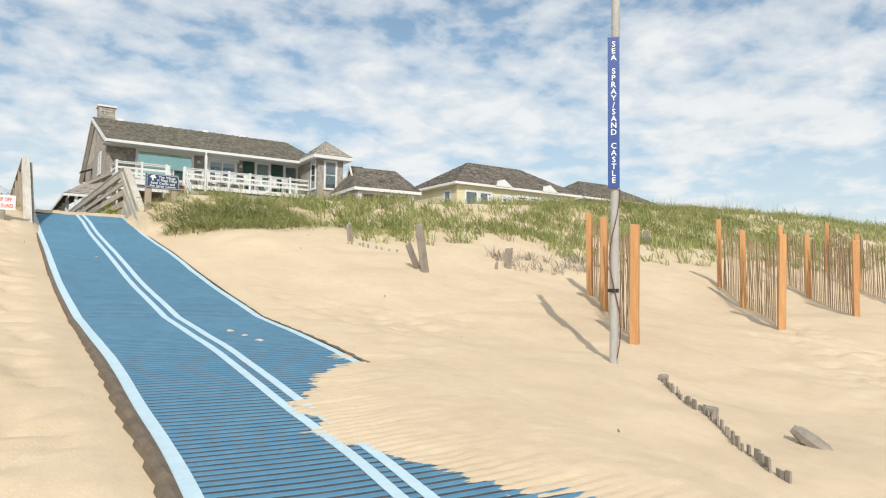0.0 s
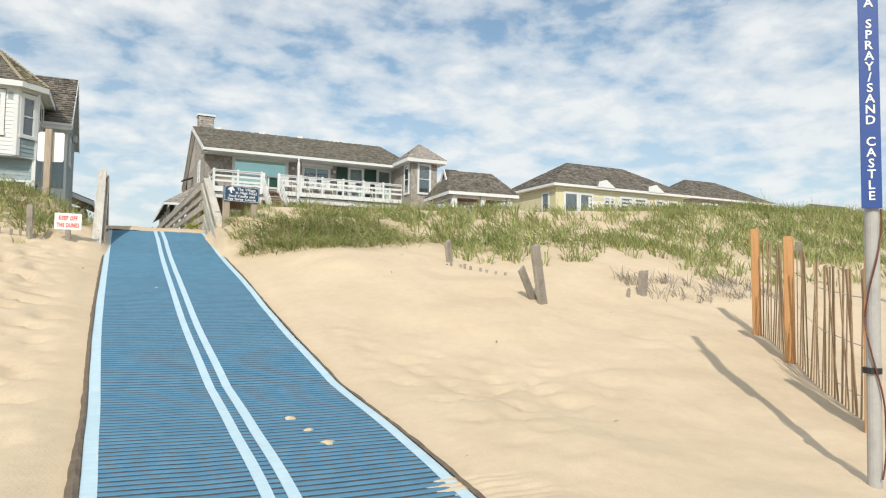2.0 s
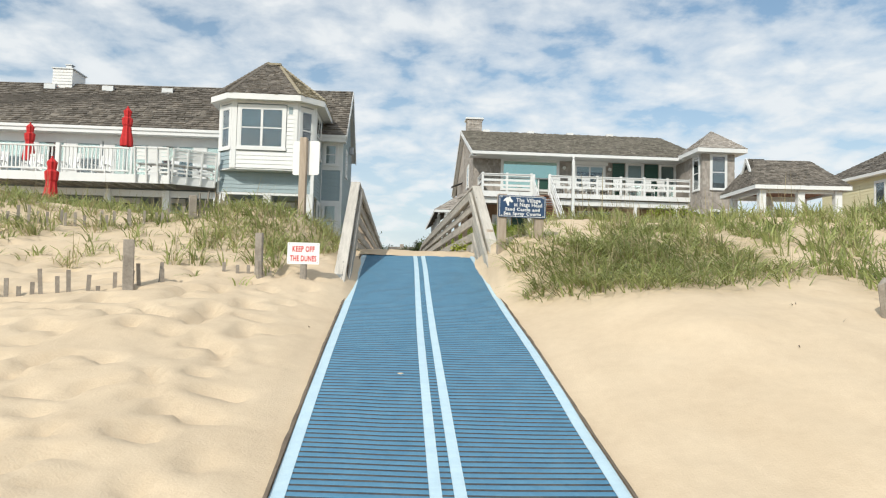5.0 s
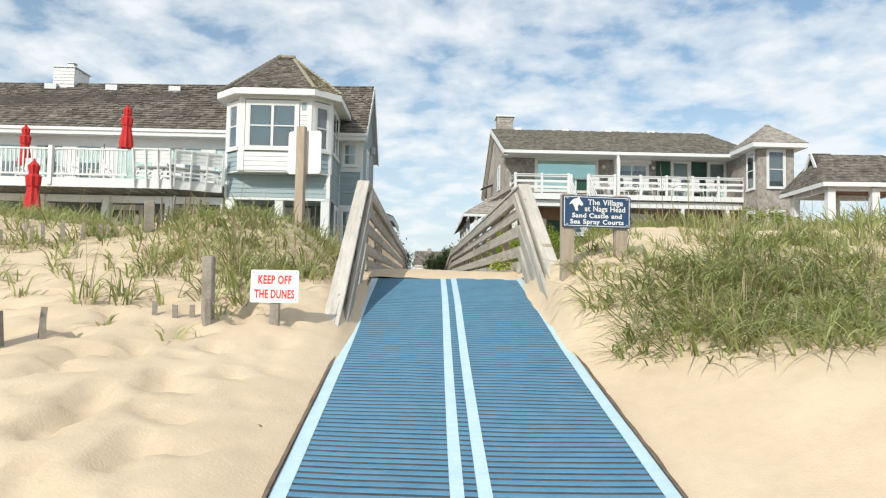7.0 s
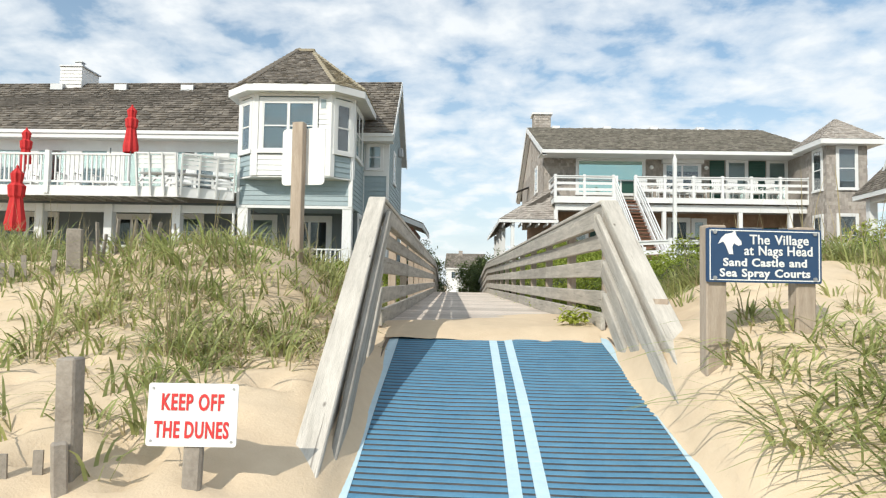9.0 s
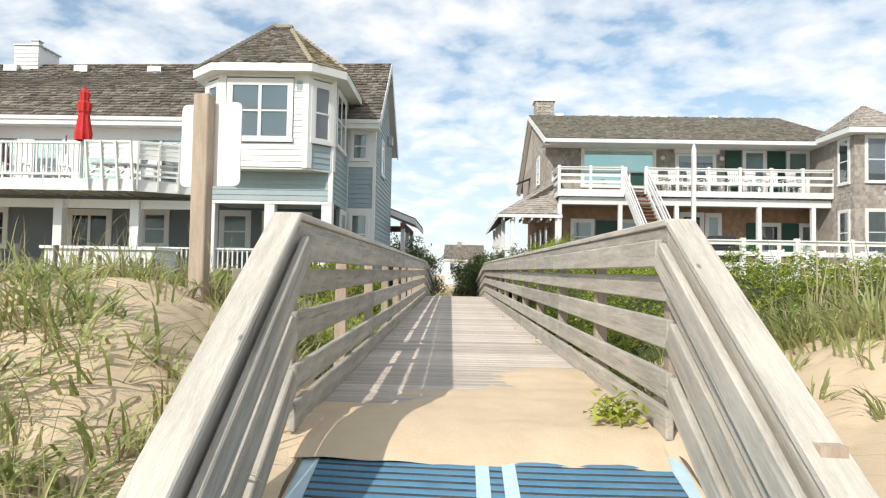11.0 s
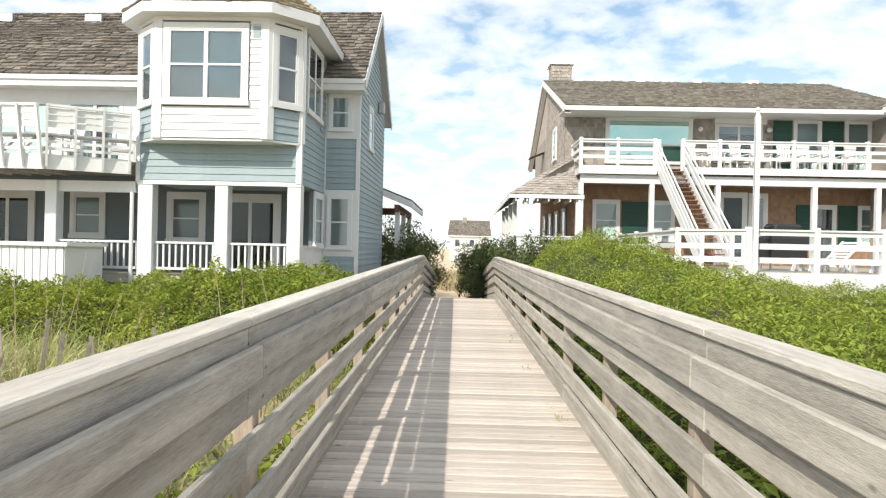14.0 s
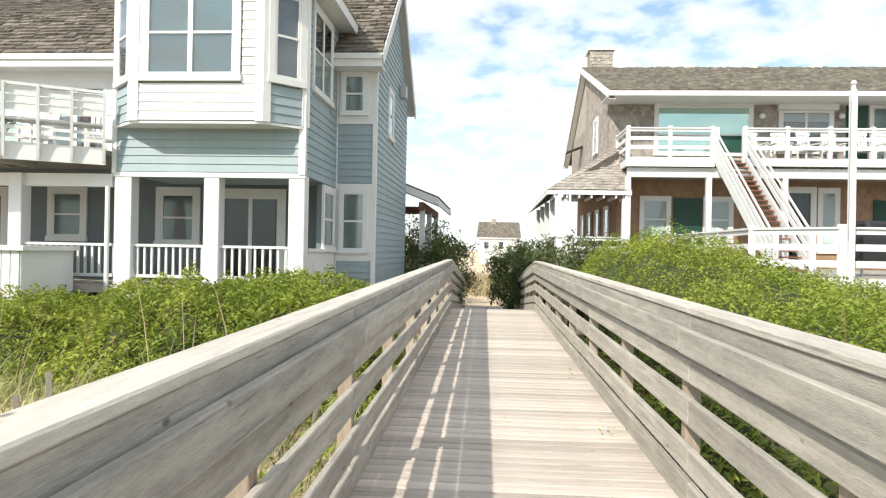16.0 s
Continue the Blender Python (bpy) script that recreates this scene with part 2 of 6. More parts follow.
def ground_z(x, y):
    u = x - mid_x(y)
    z = base_z(y)
    side = smooth(0.9, 2.6, abs(u))
    if u > 0:
        z += side * 0.30 * smooth(-1.5, 4, y) - 0.13 * smooth(1.5, 4, u) * smooth(-1, -5, y)
        z += smooth(2, 7, u) * (0.12 * smooth(1, 6, y))
        dune = bump(x, y, 5.0, 11.5, 4, 4.0, 0.22) + bump(x, y, 14, 12, 8, 5.5, 0.75) + bump(x, y, 24, 12.5, 9, 5, 0.75) + bump(x, y, 34, 13, 14, 8, 1.3)
        dune += bump(x, y, 2.4, 8.3, 1.2, 2.2, 0.2)
    else:
        z += side * 0.22 * smooth(-3, 3, y)
        dune = bump(x, y, -2.8, 10.3, 1.5, 2.0, 0.5) + bump(x, y, -9, 11.5, 4.5, 4.2, 0.75) + bump(x, y, -24, 12, 13, 6, 0.95)
    z += dune * smooth(0.95, 2.1, abs(u))
    z += (bump(x, y, 1.3, 6.95, 0.7, 1.25, 0.46) if u > 0 else bump(x, y, -1.25, 6.5, 0.6, 1.4, 0.2)) * smooth(0.86, 0.99, abs(u))
    n = noise.noise(Vector((x * 0.55, y * 0.55, 0))) * 0.10 + noise.noise(Vector((x * 1.7, y * 1.7, 5))) * 0.035
    z += n * smooth(0.95, 2.2, abs(u))
    # trodden dimples
    pit = noise.noise(Vector((x * 4.4, y * 5.4, 9)))
    z += (0.010 * noise.noise(Vector((x * 6, y * 6, 2))) - (0.05 if u > 0 else 0.075) * smooth(0.05, 0.4, pit) * smooth(-0.3, 0.3, noise.noise(Vector((x * 0.3, y * 0.3, 5))) - (0.28 if u > 0 else -0.25))) * smooth(1.0, 1.6, abs(u))
    if abs(u) < 1.25 and y < 9.2:
        z += -0.035 * smooth(1.25, 0.98, abs(u)) + drift(u, y) * smooth(1.4, 0.9, abs(u))
    return z


def axis(lo, hi, step, far_lo, far_hi):
    core = list(np.arange(lo, hi, step))
    s, v, left = step, lo, []
    while v > far_lo:
        s *= 1.13
        v -= s
        left.append(v)
    s, v, right = step, core[-1], []
    while v < far_hi:
        s *= 1.13
        v += s
        right.append(v)
    return left[::-1] + core + right


def grid_mesh(name, xs, ys, f, material):
    nx = len(xs)
    verts = [(x, y, f(x, y)) for y in ys for x in xs]
    faces = [(j * nx + i, j * nx + i + 1, (j + 1) * nx + i + 1, (j + 1) * nx + i) for j in range(len(ys) - 1) for i in range(nx - 1)]
    me = bpy.data.meshes.new(name)
    me.from_pydata(verts, [], faces)
    me.materials.append(material)
    me.polygons.foreach_set("use_smooth", [True] * len(faces))
    return me


ground = new("ground", grid_mesh("ground", axis(-6, 9, 0.07, -2500, 2500), axis(-9, 12, 0.07, -2500, 3000), ground_z, SAND))
tagged(ground, "pale tan rippled beach sand rising to dunes", "sand", kind="structure")


# the rolled-out beach mat
def edge_u(u, y):
    return u * (1 - 0.045 * smooth(1, -5, y)) + (0.035 * smooth(3, 8, y) if abs(u) < 0.3 else 0.0) + 0.02 * noise.noise(Vector((0.5 * u, y * 0.8, 7))) * smooth(0, -4, y)


def beach_mat():
    top = thing("beach_mat", Matrix(), "blue ribbed beach access mat with pale stripes, laid on sand", "mat")
    pitch, y0, y1 = 0.063, -9.6, 8.95
    rows_n = int((y1 - y0) / pitch)
    prof = ((0.0, 0.0), (0.05, 0.0025), (0.33, 0.004), (0.6, 0.0025), (0.65, 0.0))
    strips = (("edge_stripe", (-0.95, -0.87), 1), ("ribbed_sheet", (-0.87, -0.62, -0.4, -0.135), 0), ("stripe", (-0.135, -0.07), 1), ("ribbed_sheet", (-0.07, -0.008), 0),
              ("stripe", (-0.008, 0.058), 1), ("ribbed_sheet", (0.058, 0.3, 0.57, 0.838), 0), ("edge_stripe", (0.838, 0.915), 1))
    for name, cuts, white in strips:
        verts, faces, idx = [], [], []
        k, r = len(cuts), 0
        for i in range(rows_n):
            for dy, dz in prof:
                y = y0 + (i + dy) * pitch
                lift = 0.01 * noise.noise(Vector((0, y * 0.7, 2)))
                for u in cuts:
                    arc = 0.035 * (u / 0.9) ** 2 + 0.012 * noise.noise(Vector((u * 3, y * 0.8, 4)))
                    h = 0.006 + dz * 0.2 if white else dz + 0.002
                    verts.append((mid_x(y) + edge_u(u, y), y + arc, base_z(y) + h + lift + 0.006 * noise.noise(Vector((u * 2, y * 1.5, 1)))))
                if r:
                    for c in range(k - 1):
                        faces.append(((r - 1) * k + c, (r - 1) * k + c + 1, r * k + c + 1, r * k + c))
                        idx.append(0 if white or dy > 0 else 1)
                r += 1
        me = bpy.data.meshes.new(name)
        me.from_pydata(verts, [], faces)
        for m in ((MAT_WHITE,) if white else (MAT_BLUE, MAT_GAP)):
            me.materials.append(m)
        me.polygons.foreach_set("material_index", idx)
        part(name, me, None, top, "pale blue-white stripe" if white else "")
    # frayed hem with folded tabs towards the lower end
    for s in (-1, 1):
        bm = bmesh.new()
        prev = None
        for i in range(370):
            y = y0 + i * 0.05
            if s > 0 and y < -3.9:
                continue
            x = mid_x(y) + edge_u(-0.95 if s < 0 else 0.915, y)
            z = base_z(y) + 0.011
            tab = (i % 6) / 6.0
            wd = 0.022 + 0.02 * abs(noise.noise(Vector((s * 5, y * 2.6, 4)))) + (0.03 + 0.025 * tab) * smooth(-1, -4.5, y) * (1 if s < 0 else 0.35)
            lip = 0.016 * smooth(0, -4, y) * (1 - tab)
            ring = [bm.verts.new((x, y, z)), bm.verts.new((x + s * wd * 0.5, y, z + lip)), bm.verts.new((x + s * wd, y, z - 0.004)), bm.verts.new((x + s * (wd + 0.012), y, z - 0.05))]
            if prev:
                for c in range(3):
                    bm.faces.new((prev[c], prev[c + 1], ring[c + 1], ring[c]))
            prev = ring
        part("hem", bm, MAT_HEM, top, "frayed dark brown hem")


beach_mat()

# boardwalk: its own frame, x across, y along, from the first rail peak
BW = pose(-0.145, 8.5, 0, rz=3.72)


def deck_z(v):
    return 1.66 + 0.0065 * v if v < 19.3 else 1.785 - (v - 19.3) * 0.085 if v < 31 else 0.79


def boardwalk():
    top = thing("boardwalk", BW, "weathered grey timber boardwalk with board rails over the dune", "boardwalk")
    bm = bmesh.new()
    box(bm, -1.0, 1.0, -0.063, 0.063, -0.038, 0)
    soften(bm, 0.006)
    plank = mesh_of("plank", bm, PLANKWOOD)
    v, i = 0.5, 0
    while v < 33 and i < 230:
        o = part("plank", plank, None, top)
        o.location = (random.uniform(-0.012, 0.012), v, deck_z(v) + random.uniform(-0.003, 0.003))
        o.rotation_euler = (0, random.uniform(-0.002, 0.002), random.uniform(-0.006, 0.006))
        v += 0.1395
        i += 1
    joints = (0.17, 3.7, 7.4, 11.1, 15.0, 19.3, 23.2, 27.1, 31.0)

    def board(name, u, va, za, vb, zb, h, w_, label="", ua=None):
        ua = u if ua is None else ua
        b = bmesh.new()
        slab(b, (0, 0, 0), (math.sqrt((u - ua) ** 2 + (vb - va) ** 2 + (zb - za) ** 2), 0, 0), w_, h)
        soften(b, 0.007)
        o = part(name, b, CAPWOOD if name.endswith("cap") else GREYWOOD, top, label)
        x = Vector((u - ua, vb - va, zb - za)).normalized()
        y = Vector((0, 0, 1)).cross(x).normalized()
        z = x.cross(y)
        m = Matrix((x, y, z)).transposed().to_4x4()
        m.translation = (ua, va, za)
        o.matrix_local = m
        return o

    H = 1.14
    rails = (("hand_rail", 0.915, 0.955, 0.145), ("inner_rail", 0.976, 0.775, 0.14), ("inner_rail", 0.976, 0.54, 0.155), ("inner_rail", 0.976, 0.27, 0.145), ("kerb_board", 0.976, 0.075, 0.15))
    for s in (-1, 1):
        for a, b in zip(joints, joints[1:]):
            za, zb = deck_z(a), deck_z(b)
            g = 0.0012
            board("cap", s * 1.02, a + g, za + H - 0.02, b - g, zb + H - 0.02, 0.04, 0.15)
            board("outer_rail", s * 0.98, a + g, za + H - 0.14, b - g, zb + H - 0.14, 0.198, 0.04)
            for name, u, zz, hh in rails:
                sag = random.uniform(-0.003, 0.003)
                board(name, s * (u + random.uniform(-0.0015, 0.0015)), a + g, za + zz + sag, b - g, zb + zz - sag, hh, 0.042)
        v = 0.32
        while v < 31:
            b = bmesh.new()
            box(b, -0.045, 0.045, -0.045, 0.045, -1.1, H - 0.045)
            soften(b, 0.005)
            o = part("post", b, POSTWOOD, top)
            o.location = (s * 1.046, v, deck_z(v))
            b = bmesh.new()
            box(b, -0.018, 0.018, -0.05, 0.05, 0.89, 1.0)
            o = part("spacer", b, GREYWOOD, top)
            o.location = (s * 0.9545, v, deck_z(v))
            v += 1.83
        # sloping ends going down into the sand
        run, drop = (2.6, 1.68) if s < 0 else (1.95, 1.42)
        out = 0.02 if s < 0 else 0.08
        z0 = deck_z(0)
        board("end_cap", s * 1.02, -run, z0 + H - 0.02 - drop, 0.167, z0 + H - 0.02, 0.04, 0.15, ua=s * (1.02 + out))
        board("end_rail", s * 0.98, -run, z0 + H - 0.115 - drop, 0.167, z0 + H - 0.115, 0.13, 0.04, ua=s * (0.98 + out))
        for name, u, zz, hh in rails[:4]:
            cut = (0.949 - zz) * 0.9
            board("end_rail", s * u, -run + cut, z0 + zz - drop + cut * drop / run, 0.167, z0 + zz, hh, 0.042, ua=s * (u + out * (run - cut) / run))
        b = bmesh.new()
        box(b, -0.045, 0.045, -0.045, 0.045, -1.0, 0.85)
        o = part("post", b, POSTWOOD, top)
        o.location = (s * (1.046 + out * 0.4), -1.1, z0 - 0.55)
    for u in (-0.8, 0.0, 0.8):
        b = bmesh.new()
        for a, c in ((0.4, 19.3), (19.3, 31)):
            slab(b, (u, a, deck_z(a) - 0.14), (u, c, deck_z(c) - 0.14), 0.05, 0.18)
        part("joist", b, GREYWOOD, top)


boardwalk()


# ---- houses ----
def plain(name, c, rough=0.5, **kw):
    return surface(name, tuple(v * 0.93 for v in c), tuple(min(1, v * 1.05) for v in c), 2.0, rough, 0.05, **kw)


def glass_material(name, tint, ior):
    m = bpy.data.materials.new(name)
    m.use_nodes = True
    n = Nodes(m.node_tree)
    b = n.add("ShaderNodeBsdfPrincipled", {"Base Color": (*tint, 1), "Roughness": 0.02, "IOR": ior, "Transmission Weight": 1.0})
    n.add("ShaderNodeOutputMaterial", {0: b.outputs[0]})
    return m


GLASS = glass_material("window_glass", (0.75, 0.82, 0.84), 1.8)
SOLARGLASS = surface("solar_film_glass", (0.42, 0.60, 0.55), (0.46, 0.63, 0.58), 0.8, 0.03, 0, metal=0.75)
SHADEGLASS = glass_material("porch_glass", (0.7, 0.76, 0.78), 1.4)
# backing colour for panes; the darkness of an unlit room is painted in
ROOM = plain("unlit_room_backing", (0.055, 0.07, 0.08), 0.9)
BLIND = plain("window_blind", (0.42, 0.50, 0.48), 0.8)
GREENBLIND = plain("green_blind", (0.36, 0.62, 0.56), 0.7)
SHUTTER = plain("green_shutter", (0.014, 0.066, 0.048), 0.5)
BLACKCLOTH = plain("black_cover", (0.02, 0.02, 0.022), 0.6)
RED = surface("red_canvas", (0.42, 0.012, 0.015), (0.58, 0.03, 0.03), 8, 0.8, 0.4, 20)
BROWN = plain("brown_tread", (0.20, 0.085, 0.05), 0.7)
TANWALL = surface("new_cedar", (0.30, 0.18, 0.11), (0.40, 0.27, 0.18), 3, 0.85, 0.3, island=0.25)
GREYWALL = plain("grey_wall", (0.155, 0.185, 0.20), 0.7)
METAL = plain("grey_metal", (0.42, 0.43, 0.44), 0.45, metal=0.6)
POLE = surface("grey_pole", (0.33, 0.32, 0.31), (0.45, 0.44, 0.42), 3, 0.6, 0.2)
SIGNBLUE = plain("sign_navy", (0.022, 0.060, 0.135), 0.5)
SIGNBRIGHT = plain("sign_blue", (0.012, 0.055, 0.25), 0.5)
SIGNWHITE = plain("sign_white", (0.78, 0.78, 0.77), 0.45)
SIGNRED = plain("sign_red", (0.62, 0.03, 0.03), 0.5)
TIMBER = surface("sign_timber", (0.30, 0.235, 0.18), (0.47, 0.39, 0.31), 3, 0.85, 0.4, 26, (9, 9, 1))
rng = random.Random(4)
HL = pose(-4.07, 27.0, 0, rz=3.1)
HR = pose(2.1, 36.7, 0, rz=3.1)


def wall_pose(x0, y0, x1, y1):
    """Frame on a wall from left to right as seen from outside: x along it, -y outward. Also its length."""
    a = math.atan2(y1 - y0, x1 - x0)
    return pose(x0, y0, 0, rz=math.degrees(a)), math.hypot(x1 - x0, y1 - y0)


def window(parent, m, x0, x1, z0, z1, split=1, sash=True, trim=0.1, back=ROOM, half_back=None, name="window", depth=0.05, pane=None):
    """Casing, sash bars and panes with what shows behind the glass."""
    bm = bmesh.new()
    box(bm, x0 - trim, x1 + trim, -depth, 0.02, z1, z1 + trim * 1.15)
    box(bm, x0 - trim - 0.02, x1 + trim + 0.02, -depth - 0.03, 0.02, z0 - trim, z0)
    box(bm, x0 - trim, x0, -depth, 0.02, z0, z1)
    box(bm, x1, x1 + trim, -depth, 0.02, z0, z1)
    frame_ob = part(name, bm, WHITE, parent)
    frame_ob.matrix_local = m
    step = (x1 - x0) / split
    for k in range(split):
        a, b = x0 + k * step, x0 + (k + 1) * step
        bm = bmesh.new()
        f = 0.045
        box(bm, a, a + f, -depth + 0.01, 0.015, z0, z1)
        box(bm, b - f, b, -depth + 0.01, 0.015, z0, z1)
        box(bm, a + f, b - f, -depth + 0.01, 0.015, z0, z0 + f)
        box(bm, a + f, b - f, -depth + 0.01, 0.015, z1 - f, z1)
        mid = (z0 + z1) / 2
        if sash:
            box(bm, a + f, b - f, -depth + 0.005, 0.015, mid - 0.022, mid + 0.022)
        part("sash", bm, WHITE, frame_ob)
        for lo, hi in (((z0 + f, mid), (mid, z1 - f)) if sash else ((z0 + f, z1 - f),)):
            bm = bmesh.new()
            box(bm, a + f, b - f, -depth + 0.022, -depth + 0.028, lo, hi)
            p = part("pane", bm, pane or (SHADEGLASS if name.endswith("door") else GLASS), frame_ob)
            p.visible_shadow = False
    # thin panel on the wall; with ROOM its dark colour replaces an unlit interior
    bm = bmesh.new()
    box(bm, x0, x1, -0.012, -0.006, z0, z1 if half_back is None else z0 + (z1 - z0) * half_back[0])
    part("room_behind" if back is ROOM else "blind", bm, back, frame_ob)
    # upper backing; given ROOM it is the same dark stand-in, not a blind
    if half_back:
        bm = bmesh.new()
        box(bm, x0, x1, -0.014, -0.008, z0 + (z1 - z0) * half_back[0], z1)
        part("blind", bm, half_back[1], frame_ob)
    return frame_ob


BOARDS = {}


def clapboards(parent, m, length, z0, z1, material, holes=(), expo=0.155, gable=None):
    """Lap siding, each board its own piece; holes are (x0, x1, z0, z1); gable(z) gives the stretch left at a height."""
    z = z0
    while z < z1 - 0.01:
        h = min(expo, z1 - z)
        spans = [(0.0, length) if gable is None else gable(z + h)]
        for a, b, c, d in holes:
            if c < z + h * 0.7 and d > z + h * 0.3:
                spans = [s for p, q in spans for s in ((p, min(q, a)), (max(p, b), q)) if s[1] - s[0] > 0.03]
        for a, b in spans:
            if b - a < 0.03:
                continue
            key = (round(b - a, 3), round(h, 3), material.name)
            if key not in BOARDS:
                bm = bmesh.new()
                vs = [bm.verts.new(p) for p in ((0, -0.030, 0), (b - a, -0.030, 0), (b - a, -0.008, h + 0.012), (0, -0.008, h + 0.012), (0, 0.004, 0), (b - a, 0.004, 0), (b - a, 0.004, h + 0.012), (0, 0.004, h + 0.012))]
                for f in ((0, 1, 2, 3), (4, 5, 1, 0), (5, 6, 2, 1), (7, 4, 0, 3), (7, 3, 2, 6), (4, 7, 6, 5)):
                    bm.faces.new([vs[i] for i in f])
                BOARDS[key] = mesh_of("siding_board", bm, material)
            o = part("siding_board", BOARDS[key], None, parent)
            o.matrix_local = m @ Matrix.Translation((a, 0, z))
        z += h


def shingle_rows(verts, faces, bl, br, tl, tr, expo=0.19, width=0.17, thick=0.022, gap=0.008, rnd=rng):
    """Overlapping shingles over a four-cornered slope (or wall)."""
    bl, br, tl, tr = map(Vector, (bl, br, tl, tr))
    n = (br - bl).cross(tl - bl)
    if n.length < 1e-6:
        n = (br - bl).cross(tr - bl)
    n.normalize()
    rows_n = max(1, int(round(((tl - bl).length + (tr - br).length) / 2 / expo)))
    for r in range(rows_n):
        f0, f1 = r / rows_n, min(1.0, (r + 1.25) / rows_n)
        a, b = bl.lerp(tl, f0), br.lerp(tr, f0)
        c, d = bl.lerp(tl, f1), br.lerp(tr, f1)
        L = (b - a).length
        x = -rnd.uniform(0, width)
        while x < L - 0.02:
            wd = width * rnd.uniform(0.6, 1.35)
            p, q = max(0, x) / max(L, 1e-6), min(L, x + wd - gap) / max(L, 1e-6)
            x += wd
            if q - p < 0.001:
                continue
            t = thick * rnd.uniform(0.6, 1.7)
            dip = (a - c).normalized() * rnd.uniform(-0.02, 0.025)
            A, B, C, D = a.lerp(b, p) + dip, a.lerp(b, q) + dip, c.lerp(d, q), c.lerp(d, p)
            k = len(verts)
            verts += [A + n * t, B + n * t, C + n * 0.004, D + n * 0.004, A, B]
            faces += [(k, k + 1, k + 2, k + 3), (k + 4, k + 5, k + 1, k), (k + 4, k, k + 3), (k + 5, k + 2, k + 1)]


def shingles(name, parent, material, quads, **kw):
    v, f = [], []
    for qd in quads:
        shingle_rows(v, f, *qd, **kw)
    me = bpy.data.meshes.new(name)
    me.from_pydata(v, [], f)
    me.materials.append(material)
    o = part(name, me, None, parent)
    o["kind"] = "stuff"
    return o


def poly(bm, *faces_):
    for f in faces_:
        bm.faces.new([bm.verts.new(p) for p in f])


def baluster_rail(parent, m, length, z0, z1, gap=0.14, material=WHITE):
    """Square balusters between a bottom and a top rail."""
    top = part("top_rail", boxes_mesh((0, length, -0.05, 0.05, z1 - 0.05, z1)), None, parent)
    top.matrix_local = m
    low = part("bottom_rail", boxes_mesh((0, length, -0.03, 0.03, z0, z0 + 0.06)), None, parent)
    low.matrix_local = m
    n = int(length / gap)
    for i in range(n):
        o = part("baluster", BALUSTER, None, parent)
        o.matrix_local = m @ Matrix.Translation(((i + 0.5) * length / n, 0, z0 + 0.06)) @ Matrix.Diagonal((1, 1, z1 - z0 - 0.11, 1))


def boxes_mesh(*dims, material=None):
    bm = bmesh.new()
    for d in dims:
        box(bm, *d)
    return mesh_of("boards", bm, material or WHITE)


BALUSTER = boxes_mesh((-0.02, 0.02, -0.02, 0.02, 0, 1))


def board_rail(parent, m, length, z0, z1, bars=3, post_gap=1.9, post=0.12):
    """White posts with flat horizontal boards and a cap."""
    n = max(1, int(round(length / post_gap)))
    for i in range(n + 1):
        o = part("rail_post", boxes_mesh((-post / 2, post / 2, -post / 2, post / 2, z0 - 0.2, z1 + 0.06)), None, parent)
        o.matrix_local = m @ Matrix.Translation((i * length / n, 0, 0))
    h = (z1 - z0) / bars
    for b in range(bars):
        z = z0 + h * (b + 0.55)
        o = part("rail_board", boxes_mesh((0, length, -0.03, -0.005, z, z + h * 0.42)), None, parent)
        o.matrix_local = m
    o = part("rail_cap", boxes_mesh((-0.03, length + 0.03, -0.08, 0.08, z1 - 0.045, z1)), None, parent)
    o.matrix_local = m


